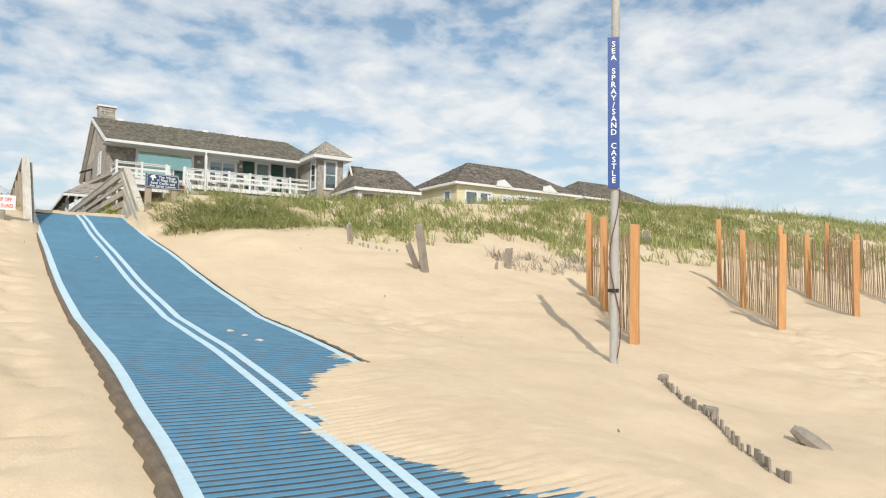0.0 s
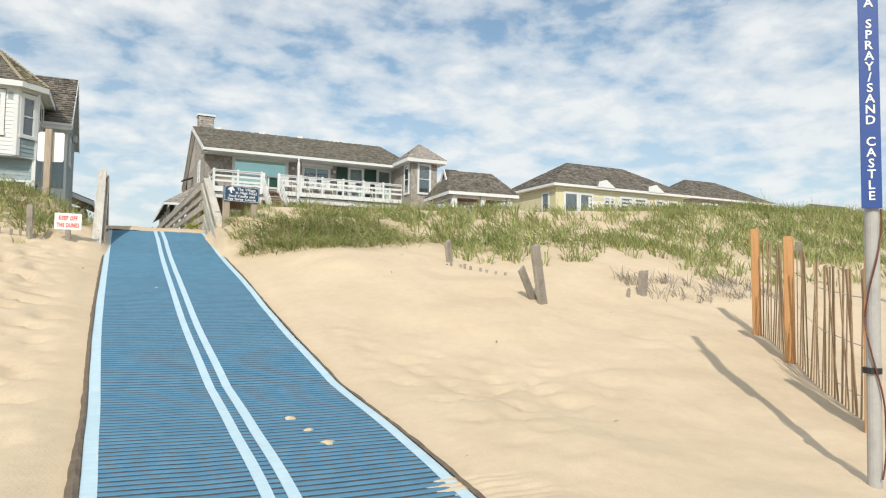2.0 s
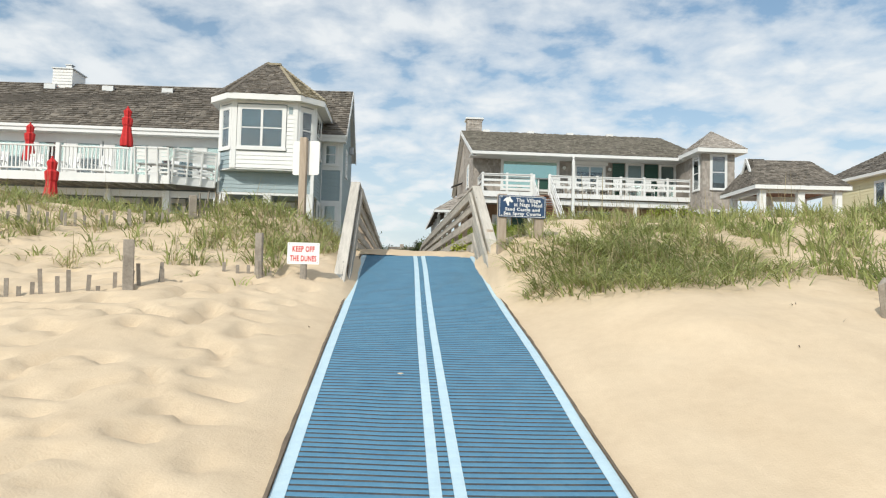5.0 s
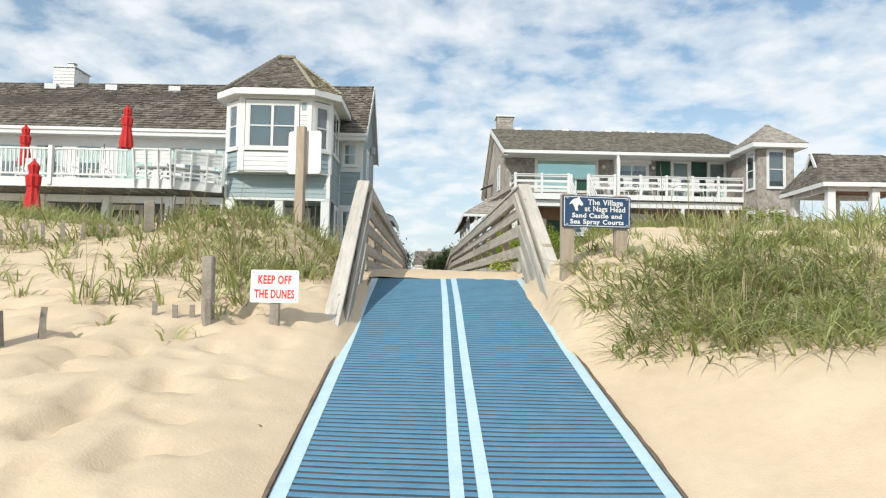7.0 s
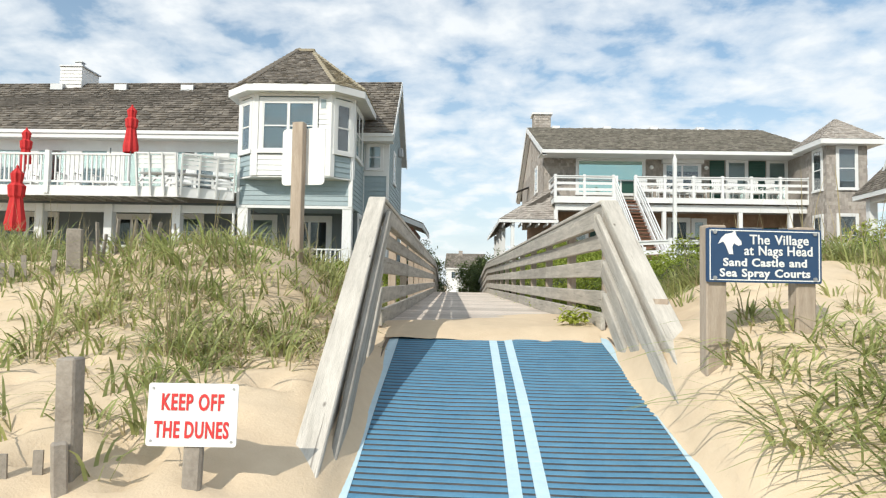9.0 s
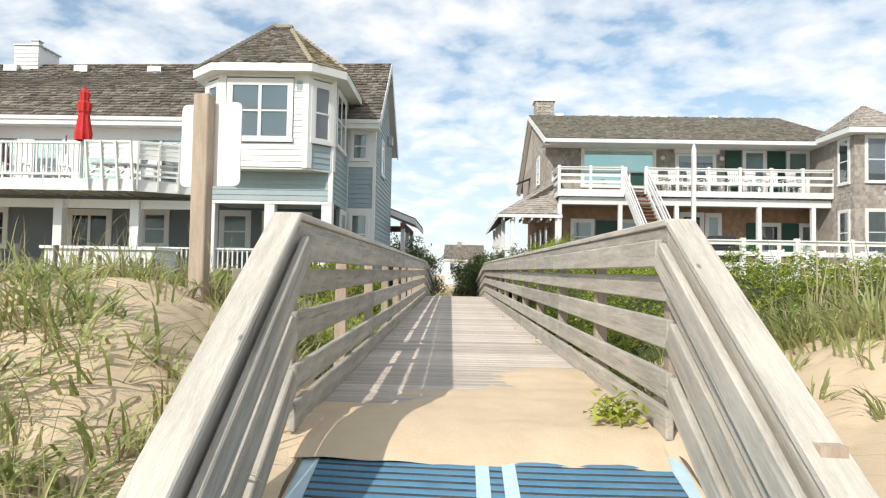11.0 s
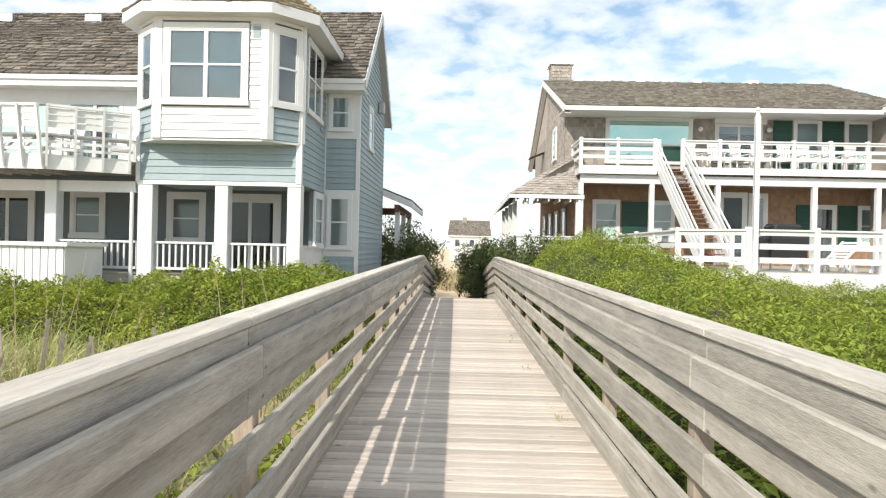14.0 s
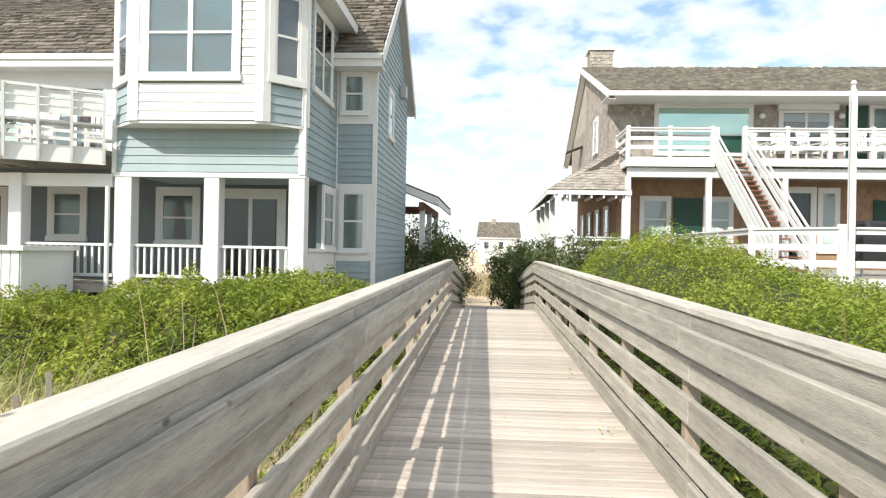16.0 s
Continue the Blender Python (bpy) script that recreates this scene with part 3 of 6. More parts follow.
def grey_house():
    a = thing("beach_house", HL, "two-storey pale blue clapboard beach house with white trim and corner turret", "house")
    W = WHITE
    # main body and the deep porch wall
    boxes("wall", SIDING, a, "pale blue wall core", (-0.92, -0.006, 0.006, 5.4, 0.6, 7.25), (-30, -0.92, 0.006, 5.4, 4.9, 7.25))
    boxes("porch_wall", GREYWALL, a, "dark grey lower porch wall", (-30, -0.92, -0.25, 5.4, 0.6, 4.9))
    boxes("porch_floor", GREYWOOD, a, "", (-30, -0.88, -2.6, -0.25, 2.2, 2.36), (-4.65, -0.82, -2.65, -2.55, 1.2, 2.3))
    # gable wall
    bm = bmesh.new()
    prof = [(0, 0.0, 7.25), (0, 5.4, 7.25), (0, 5.4, 7.5), (0, 2.75, 10.0), (0, 0.0, 7.5)]
    poly(bm, [(-0.006, y, z) for _, y, z in prof], [(-0.15, y, z) for _, y, z in prof][::-1])
    part("gable", bm, SIDING, a)
    mg = pose(0, 0, 0, rz=90)
    clapboards(a, mg, 5.4, 0.9, 7.4, SIDING, holes=((1.7, 2.5, 5.9, 7.2),))
    clapboards(a, mg, 5.4, 7.4, 9.9, SIDING, gable=lambda z: (max(0, (z - 7.45) * 1.1), 5.4 - max(0, (z - 7.45) * 1.1)))
    window(a, mg, 1.75, 2.45, 6.0, 7.1, back=BLIND)
    lamp = bmesh.new()
    box(lamp, 0.03, 0.22, 3.6, 3.85, 7.35, 7.7)
    soften(lamp, 0.02)
    part("wall_lamp", lamp, METAL, a)
    # narrow front bay beside the turret
    mf, _ = wall_pose(-0.92, 0, 0, 0)
    clapboards(a, mf, 0.92, 0.9, 7.3, SIDING, holes=((0.08, 0.84, 5.95, 7.3), (0.05, 0.87, 2.9, 4.55)))
    boxes("corner_board", W, a, "", (-0.05, 0.04, -0.045, 0.07, 0.9, 7.3))
    boxes("corner_board", W, a, "", (-0.95, -0.85, -0.045, 0.0, 0.9, 7.3))
    boxes("window_surround", W, a, "", (-0.84, -0.05, -0.03, 0.0, 5.95, 7.25))
    boxes("window_surround", W, a, "", (-0.85, -0.05, -0.03, 0.0, 2.85, 4.6))
    mf2 = mf @ Matrix.Translation((0, -0.03, 0))
    window(a, mf2, 0.2, 0.68, 6.2, 7.05, back=BLIND, trim=0.07)
    window(a, mf2, 0.2, 0.72, 3.1, 4.4, back=BLIND, trim=0.07)
    # porch wall openings
    mp, _ = wall_pose(-30, -0.25, 0, -0.25)
    window(a, mp, 25.18, 25.95, 3.22, 4.3, trim=0.13, back=BLIND, pane=SHADEGLASS)
    window(a, mp, 26.6, 27.9, 2.4, 4.25, split=2, sash=False, trim=0.16, back=ROOM, name="sliding_door")
    window(a, mp, 22.6, 23.3, 3.3, 4.3, trim=0.12, back=BLIND, pane=SHADEGLASS)
    window(a, mp, 20.2, 21.4, 2.4, 4.25, split=2, sash=False, trim=0.14, back=ROOM, name="sliding_door")
    window(a, mp, 17.0, 18.0, 3.2, 4.3, trim=0.12, back=ROOM, pane=SHADEGLASS)
    # porch columns, beam and rails
    for x0, x1 in ((-4.6, -4.26), (-2.83, -2.53), (-1.18, -0.87), (-6.75, -6.48), (-9.0, -8.73), (-11.3, -11.03), (-13.6, -13.33)):
        y = -2.6
        bm = bmesh.new()
        box(bm, x0, x1, y, y + 0.3, 1.2, 4.5)
        soften(bm, 0.012)
        part("column", bm, W, a)
    for x0, x1 in ((-4.26, -2.83), (-2.53, -1.18), (-6.48, -4.6)):
        baluster_rail(a, pose(x0, -2.45, 0), x1 - x0, 2.5, 3.15)
    bm = bmesh.new()
    box(bm, -0.93, -0.88, -2.3, -0.1, 2.4, 3.05)
    box(bm, -0.95, -0.84, -2.3, -0.1, 3.05, 3.12)
    part("low_wall", bm, W, a)
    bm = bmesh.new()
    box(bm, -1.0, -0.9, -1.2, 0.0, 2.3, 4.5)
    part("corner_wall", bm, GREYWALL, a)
    ms, _ = wall_pose(-0.9, -1.2, -0.9, 0)
    window(a, ms, 0.12, 0.95, 3.15, 4.35, back=BLIND, trim=0.1)
    rod_bm = bmesh.new()
    rod(rod_bm, (-4.72, -2.62, 1.4), (-4.72, -2.62, 4.25), 0.045)
    part("downspout", rod_bm, W, a)
    # room over the porch
    boxes("upper_room", SIDING, a, "", (-4.6, -0.9, -2.59, 0.0, 4.52, 8.2))
    bm = bmesh.new()
    box(bm, -4.62, -0.86, -2.62, -2.5, 4.44, 4.53)
    part("beam", bm, W, a)
    m1, l1 = wall_pose(-4.55, -2.6, -0.98, -2.6)
    clapboards(a, m1, l1, 4.54, 5.45, SIDING)
    boxes("corner_board", W, a, "", (-0.99, -0.86, -2.64, -2.52, 4.5, 8.2))
    boxes("corner_board", W, a, "", (-4.64, -4.55, -2.64, -2.52, 4.5, 8.2))
    m2, l2 = wall_pose(-0.9, -2.52, -0.9, 0.0)
    clapboards(a, m2, l2, 4.5, 8.15, SIDING, holes=((0.35, 1.95, 6.15, 8.0),))
    window(a, m2, 0.45, 1.85, 6.3, 7.85, split=2, trim=0.11, back=BLIND, half_back=(0.5, ROOM))
    # turret bay
    P = [(-4.62, -2.55), (-3.95, -3.2), (-1.5, -3.2), (-0.86, -2.55)]
    bm = bmesh.new()
    prism(bm, [(P[0][0] + 0.02, -2.5), (P[1][0] + 0.02, P[1][1] + 0.04), (P[2][0] - 0.02, P[2][1] + 0.04), (P[3][0] - 0.02, -2.5)], 5.4, 8.25)
    part("bay_core", bm, SIDING, a)
    bm = bmesh.new()
    prism(bm, [(P[0][0], -2.6), P[1], P[2], (P[3][0], -2.6)], 5.36, 5.41)
    part("bay_soffit", bm, W, a)
    for k, (p, q) in enumerate(zip(P, P[1:])):
        m, L = wall_pose(*p, *q)
        if k == 1:
            wx0 = (L - 1.64) / 2 - 0.13
            wx1 = wx0 + 1.64
        else:
            wx0, wx1 = 0.2, L - 0.2
        mat_ = WHITE if k == 1 else SIDING
        clapboards(a, m, L, 5.42, 8.2, mat_, holes=((wx0 - 0.14, wx1 + 0.14, 6.05, 8.3),), expo=0.165)
        window(a, m, wx0, wx1, 6.24, 7.77, split=2 if k == 1 else 1, trim=0.12, back=ROOM, depth=0.06)
        bm = bmesh.new()
        box(bm, -0.02, 0.13, -0.045, 0.0, 5.4, 8.25)
        box(bm, L - 0.13, L + 0.02, -0.046, 0.0, 5.4, 8.25)
        box(bm, 0.13, L - 0.13, -0.035, 0.0, 7.96, 8.25)
        o = part("corner_board", bm, W, a)
        o.matrix_local = m
        if k == 1:
            for x in (0.15, L - 0.33):
                o = boxes("siding_inset", SIDING, a, "small pale blue panel", (x, x + 0.16, -0.03, -0.02, 7.58, 7.86))
                o.matrix_local = m
    # turret eave and roof
    E = [(-4.98, -2.3), (-4.98, -2.72), (-4.12, -3.56), (-1.34, -3.56), (-0.5, -2.72), (-0.5, 0.3)]
    bm = bmesh.new()
    prism(bm, E + [(-4.98, 0.3)], 8.04, 8.265)
    part("turret_fascia", bm, W, a)
    tips = [Vector((-3.27, -0.5, 10.42))] * 3 + [Vector((-2.72, -0.5, 10.32))] * 3
    bm = bmesh.new()
    for i, (p, q) in enumerate(zip(E, E[1:])):
        poly(bm, [(*p, 8.26), (*q, 8.26), tips[i + 1] - Vector((0, 0, 0.08)), tips[i] - Vector((0, 0, 0.08))] if i == 2 else [(*p, 8.26), (*q, 8.26), tips[i] - Vector((0, 0, 0.08))])
    r0, r1 = tips[0], tips[-1]
    poly(bm, [(-0.5, 0.3, 8.26), (-0.5, 2.3, 8.46), (-2.45, 2.8, 10.2), (r1.x, r1.y, r1.z - 0.08)], [(-4.98, -2.3, 8.26), (r0.x, r0.y, r0.z - 0.08), (-3.05, 2.8, 10.2), (-4.98, 2.3, 8.5)], [(r0.x, r0.y, r0.z - 0.08), (r1.x, r1.y, r1.z - 0.08), (-2.45, 2.8, 10.2), (-3.05, 2.8, 10.2)])
    part("turret_roof", bm, ROOFING, a)
    left_q = [((*p, 8.27), (*q, 8.27), tips[i], tips[i + 1]) for i, (p, q) in enumerate(zip(E, E[1:])) if i < 3]
    right_q = [((*p, 8.27), (*q, 8.27), tips[-1], tips[-1]) for i, (p, q) in enumerate(zip(E, E[1:])) if i >= 3] + [((-0.5, 0.3, 8.27), (-0.5, 2.2, 8.4), tips[-1], (-2.45, 2.6, 10.2))]
    shingles("turret_shingles", a, ROOFING, left_q, expo=0.16, thick=0.03)
    shingles("turret_shingles", a, NEWSHINGLE, right_q, expo=0.15, thick=0.035)["label"] = "pale newer cedar shingles"
    for i, p in enumerate(E[1:5]):
        foot, head = Vector((*p, 8.29)), tips[i + 1]
        n = 16
        step = (head - foot) / n
        d = step.normalized()
        side = d.cross(Vector((0, 0, 1))).normalized() * 0.085
        A, B = Vector(), step * 1.3
        me = bpy.data.meshes.new("hip_shingle")
        me.from_pydata([A - side + Vector((0, 0, 0.02)), A + Vector((0, 0, 0.085)), A + side + Vector((0, 0, 0.02)), B - side, B + Vector((0, 0, 0.05)), B + side], [], [(0, 1, 4, 3), (1, 2, 5, 4), (0, 2, 1)])
        me.materials.append(ROOFING if i < 2 else NEWSHINGLE)
        for k in range(n):
            part("hip_shingle", me, None, a).location = foot + step * k
    boxes("ridge_cap", NEWSHINGLE, a, "", (-3.32, -2.67, -0.62, -0.38, 10.33, 10.42))
    # main roof
    x0, x1 = -30.0, 0.2
    fe, rd, re = (-0.45, 7.42), (2.75, 10.25), (5.95, 7.42)
    low = 9.83
    bm = bmesh.new()
    poly(bm, [(x0, fe[0], fe[1] - 0.02), (x1, fe[0], fe[1] - 0.02), (x1, rd[0], rd[1] - 0.02), (x0, rd[0], low - 0.02)], [(x0, rd[0], low - 0.02), (x1, rd[0], rd[1] - 0.02), (x1, re[0], re[1] - 0.02), (x0, re[0], re[1] - 0.02)])
    bmesh.ops.solidify(bm, geom=bm.faces[:], thickness=0.08)
    part("main_roof", bm, ROOFING, a)
    f22 = low + (rd[1] - low) * 8 / 30.2
    shingles("main_shingles", a, ROOFING, [((-22, fe[0] - 0.05, fe[1]), (x1, fe[0] - 0.05, fe[1]), (-22, rd[0], f22), (x1, *rd))], expo=0.2, width=0.2, thick=0.045, gap=0.012)
    bm = bmesh.new()
    box(bm, x0, x1, fe[0] - 0.08, fe[0] - 0.04, 7.12, 7.4)
    box(bm, x0, x1, fe[0] - 0.13, fe[0] - 0.08, 7.28, 7.4)
    box(bm, x0, x1, fe[0] - 0.04, 0.0, 7.12, 7.16)
    part("fascia", bm, W, a)
    for (ya, za), (yb, zb) in ((fe, rd), (re, rd)):
        bm = bmesh.new()
        slab(bm, (x1 + 0.015, ya, za - 0.13), (x1 + 0.015, yb, zb - 0.13), 0.03, 0.24)
        slab(bm, (x1 - 0.15, ya, za - 0.13), (x1 - 0.15, yb, zb - 0.13), 0.28, 0.02)
        part("bargeboard", bm, W, a)
    for x in (-13.9, -11.3, -8.6, -5.6):
        boxes("ridge_vent", METAL, a, "", (x, x + 0.5, 2.1, 2.4, 9.62, 9.86))
    bm = bmesh.new()
    box(bm, -13.6, -12.75, 2.3, 3.6, 9.2, 10.62)
    ch = part("chimney", bm, WHITE, a, "white clapboard chimney")
    for z in np.arange(9.9, 10.5, 0.14):
        boxes("siding_board", WHITE, ch, "", (-13.62, -12.73, 2.27, 2.3, z, z + 0.115))
    boxes("chimney_cap", METAL, ch, "", (-13.66, -12.69, 2.23, 3.67, 10.62, 10.67), (-13.2, -12.95, 2.6, 2.85, 10.67, 10.9), (-13.24, -12.91, 2.56, 2.89, 10.9, 10.93))
    # upper front wall behind the deck
    mu, lu = wall_pose(-30, 0, -4.6, 0)
    clapboards(a, mu, lu, 4.95, 7.12, SIDING, expo=0.16, holes=((10, 25.4, 4.8, 7.12),))
    boxes("trim_band", W, a, "", (-20, -4.6, -0.035, 0, 6.85, 7.12), (-20, -4.6, -0.035, 0, 4.9, 5.2))
    for x in (-19.2, -16.2, -13.15, -11.55, -10.0, -8.0, -6.1, -4.9):
        boxes("pilaster", W, a, "", (x - 0.18, x + 0.18, -0.04, 0, 5.2, 6.85))
    for i, (xa, xb) in enumerate(((-18.9, -16.5), (-15.9, -13.4), (-12.9, -11.8), (-11.3, -10.3), (-9.75, -8.25), (-7.75, -6.35), (-5.85, -5.15))):
        window(a, mu, xa + 30, xb + 30, 5.25, 6.78, split=2 if xb - xa > 1.2 else 1, sash=False, trim=0.07, back=ROOM if i % 2 else BLIND, half_back=(0.55, BLIND))
    # raised deck
    bm = bmesh.new()
    prism(bm, [(-26, -3.62), (-6.1, -3.62), (-4.7, -2.78), (-4.7, -0.02), (-26, -0.02)], 4.84, 4.93)
    part("deck_floor", bm, GREYWOOD, a)
    bm = bmesh.new()
    box(bm, -26, -6.1, -3.67, -3.62, 4.63, 4.95)
    m, L = wall_pose(-6.1, -3.62, -4.68, -2.77)
    box(bm, 0, L, -0.05, 0, 4.63, 4.95, m)
    part("deck_fascia", bm, W, a)
    bm = bmesh.new()
    box(bm, -26, -4.7, -2.5, -2.35, 4.25, 4.5)
    part("deck_beam", bm, W, a)
    for x in np.arange(-14, -6.2, 0.45):
        boxes("joist", GREYWOOD, a, "", (x, x + 0.05, -3.6, -2.4, 4.6, 4.83))
    x = -26.0
    while x < -7.7:
        baluster_rail(a, pose(x, -3.6, 0), min(2.6, -7.45 - x), 5.05, 5.97)
        o = part("rail_post", boxes_mesh((-0.07, 0.07, -0.1, 0.06, 4.7, 6.05)), None, a)
        o.matrix_local = pose(x, -3.62, 0)
        x += 2.62
    # leaning bench backs round the deck's corner
    for p, q in (((-7.42, -3.68), (-6.1, -3.68)), ((-6.1, -3.68), (-4.66, -2.81))):
        m, L = wall_pose(*p, *q)
        for z, h in ((5.06, 0.06), (5.2, 0.06), (5.56, 0.125), (5.70, 0.125), (5.84, 0.125), (5.95, 0.05)):
            y = -0.02 - (z - 4.75) * 0.16
            bm = bmesh.new()
            slab(bm, (0.02, y, z), (L - 0.02, y, z), 0.02 if z < 5.9 else 0.09, h)
            o = part("bench_back_board", bm, W, a)
            o.matrix_local = m
        n = 3
        for k in range(n + 1):
            x = 0.04 + k * (L - 0.08) / n
            bm = bmesh.new()
            slab(bm, (x, -0.03, 4.68), (x, -0.25, 5.97), 0.05, 0.08, (0, 1, 0))
            slab(bm, (x, 0.4, 5.36), (x, -0.07, 4.98), 0.045, 0.07, (0, 1, 0))
            o = part("bench_bracket", bm, W, a)
            o.matrix_local = m
        bm = bmesh.new()
        for k in range(3):
            box(bm, 0.03, L - 0.03, 0.0 + k * 0.15, 0.13 + k * 0.15, 5.36, 5.40)
        o = part("bench_seat", bm, W, a)
        o.matrix_local = m
    # white boxed spa on the lower level
    bm = bmesh.new()
    box(bm, -8.2, -5.3, -4.2, -2.75, 0.8, 3.0)
    box(bm, -8.3, -5.2, -4.3, -2.7, 3.0, 3.08)
    enc = part("deck_enclosure", bm, W, a, "white panelled low enclosure")
    for k in range(18):
        boxes("panel_board", W, enc, "", (-8.2 + k * 0.161, -8.06 + k * 0.161, -4.225, -4.2, 1.2, 3.0))
    # back porch under a lean roof
    bm = bmesh.new()
    slab(bm, (-3.2, 8.6, 6.35), (1.0, 8.6, 4.72), 6.2, 0.1)
    part("back_porch_roof", bm, ROOFING, a)
    bm = bmesh.new()
    slab(bm, (-3.2, 5.48, 6.24), (1.0, 5.48, 4.61), 0.05, 0.2)
    box(bm, 0.98, 1.03, 5.5, 11.7, 4.5, 4.68)
    part("back_porch_fascia", bm, W, a)
    boxes("back_porch_beam", BROWN, a, "dark timber beam", (0.4, 0.55, 5.6, 11.5, 4.35, 4.6), (-3, 0.4, 7.9, 8.05, 4.35, 4.6))
    for y in (5.9, 8.3, 11.0):
        boxes("back_porch_post", W, a, "", (0.4, 0.56, y, y + 0.16, 1.0, 4.4))
    boxes("back_porch_floor", GREYWOOD, a, "", (-3, 0.6, 5.42, 11.5, 2.2, 2.32))
    baluster_rail(a, pose(0.48, 6.06, 0, rz=90), 4.9, 2.45, 3.3)


grey_house()


def shingle_house():
    a = thing("beach_house", HR, "weathered cedar-shingled two-storey beach house with white decks and stair", "house")
    W = WHITE
    boxes("wall", SHINGLE, a, "", (0.25, 13.3, 1.22, 13, 5.9, 8.9))
    boxes("lower_wall", TANWALL, a, "warm brown sheltered cedar wall", (0.6, 13.3, 1.22, 13, 2.0, 5.9))
    # wall shingles
    shingles("wall_shingles", a, SHINGLE, [((0.25, 1.2, 6.4), (13.2, 1.2, 6.4), (0.25, 1.2, 8.95), (13.2, 1.2, 8.95)),
                                           ((0.24, 7.5, 5.5), (0.24, 1.2, 5.5), (0.24, 7.5, 11.35), (0.24, 1.2, 8.95))], expo=0.17, width=0.14, thick=0.014)
    shingles("lower_shingles", a, TANWALL, [((0.6, 1.2, 2.7), (13.2, 1.2, 2.7), (0.6, 1.2, 5.8), (13.2, 1.2, 5.8))], expo=0.17, width=0.14, thick=0.012)
    bm = bmesh.new()
    poly(bm, [(0.25, 1.22, 8.9), (0.25, 13, 8.9), (0.25, 7.5, 11.5)], [(0.75, 1.22, 8.9), (0.75, 7.5, 11.5), (0.75, 13, 8.9)])
    part("gable", bm, SHINGLE, a)
    # roof
    fe, rd, re = (-0.35, 8.85), (7.5, 11.72), (14.6, 8.2)
    bm = bmesh.new()
    poly(bm, [(0.0, *fe), (13.9, *fe), (14.1, *rd), (0.0, *rd)], [(0.0, *rd), (14.1, *rd), (16.0, 13.5, 8.85), (0.0, *re)], [(13.9, *fe), (16.0, 13.5, 8.85), (14.1, *rd)])
    bmesh.ops.solidify(bm, geom=bm.faces[:], thickness=0.12)
    part("roof", bm, ROOFGREY, a).location = (0, 0, -0.15)
    shingles("roof_shingles", a, ROOFGREY, [((-0.02, fe[0], fe[1] + 0.02), (13.95, fe[0], fe[1] + 0.02), (-0.02, rd[0], rd[1] + 0.02), (14.1, rd[0], rd[1] + 0.02))], expo=0.2, width=0.19, thick=0.045, gap=0.012)
    boxes("fascia", W, a, "", (-0.05, 13.9, fe[0] - 0.06, fe[0] - 0.01, 8.66, 8.83), (-0.05, 13.9, fe[0] - 0.01, 1.2, 8.68, 8.71))
    for (ya, za), (yb, zb) in ((fe, rd), (re, rd)):
        bm = bmesh.new()
        slab(bm, (-0.03, ya, za - 0.12), (-0.03, yb, zb - 0.12), 0.05, 0.26)
        part("bargeboard", bm, W, a)
        bm = bmesh.new()
        slab(bm, (0.12, ya, za - 0.3), (0.12, yb, zb - 0.3), 0.22, 0.02)
        part("gable_soffit", bm, W, a)
    for x in (1.5, 4.6, 7.4, 10.2):
        boxes("ridge_cap", W, a, "", (x, x + 0.45, 7.2, 7.6, 11.66, 11.82))
    bm = bmesh.new()
    box(bm, 0.45, 1.5, 8.0, 9.0, 10.9, 12.7)
    ch = part("chimney", bm, SHINGLE, a)
    shingles("chimney_shingles", ch, SHINGLE, [((0.45, 7.99, 11.3), (1.5, 7.99, 11.3), (0.45, 7.99, 12.65), (1.5, 7.99, 12.65))], expo=0.15, width=0.15)
    boxes("chimney_cap", W, ch, "white chimney cap", (0.35, 1.6, 7.9, 9.1, 12.7, 12.82))
    m, _ = wall_pose(0, 1.19, 13.3, 1.19)
    # upper openings
    window(a, m, 2.02, 5.35, 6.9, 8.6, split=1, sash=False, trim=0.12, back=GREENBLIND, pane=SOLARGLASS)
    boxes("blind_box", W, a, "", (1.92, 5.45, 1.0, 1.19, 8.62, 8.8))
    boxes("door_frame", W, a, "", (4.15, 4.23, 1.04, 1.12, 6.7, 7.6), (2.06, 5.3, 1.06, 1.12, 7.52, 7.59))
    boxes("low_pane", SHUTTER, a, "dark lower window pane", (4.25, 5.3, 1.10, 1.125, 6.92, 7.52))
    window(a, m, 6.5, 8.2, 7.0, 8.42, split=2, sash=False, trim=0.12, back=ROOM, half_back=(0.75, BLIND))
    boxes("shutter_box", W, a, "", (6.3, 8.4, 0.95, 1.19, 8.47, 8.74))
    window(a, m, 9.68, 10.58, 6.6, 8.6, trim=0.12, back=BLIND, sash=False, name="deck_door")
    window(a, m, 11.75, 12.6, 6.6, 8.6, trim=0.12, back=BLIND, sash=False, name="deck_door")
    for x0, x1 in ((8.75, 9.5), (10.75, 11.58), (12.78, 13.25)):
        bm = bmesh.new()
        box(bm, x0, x1, 1.15, 1.18, 6.65, 8.65)
        sh = part("shutter", bm, SHUTTER, a)
        for k in range(13):
            boxes("slat", SHUTTER, sh, "", (x0 + 0.04, x1 - 0.04, 1.13, 1.15, 6.68 + k * 0.15, 6.79 + k * 0.15))
    for x in (5.75, 8.55):
        bm = bmesh.new()
        bmesh.ops.create_icosphere(bm, subdivisions=2, radius=0.11)
        o = part("wall_lamp", bm, W, a)
        o.location = (x, 1.05, 8.25)
    # lower openings
    window(a, m, 1.55, 2.45, 3.7, 5.15, trim=0.12, back=BLIND)
    window(a, m, 3.85, 4.7, 3.7, 5.15, trim=0.12, back=BLIND)
    window(a, m, 6.75, 7.6, 2.75, 5.5, sash=False, trim=0.16, back=ROOM, name="entry_door")
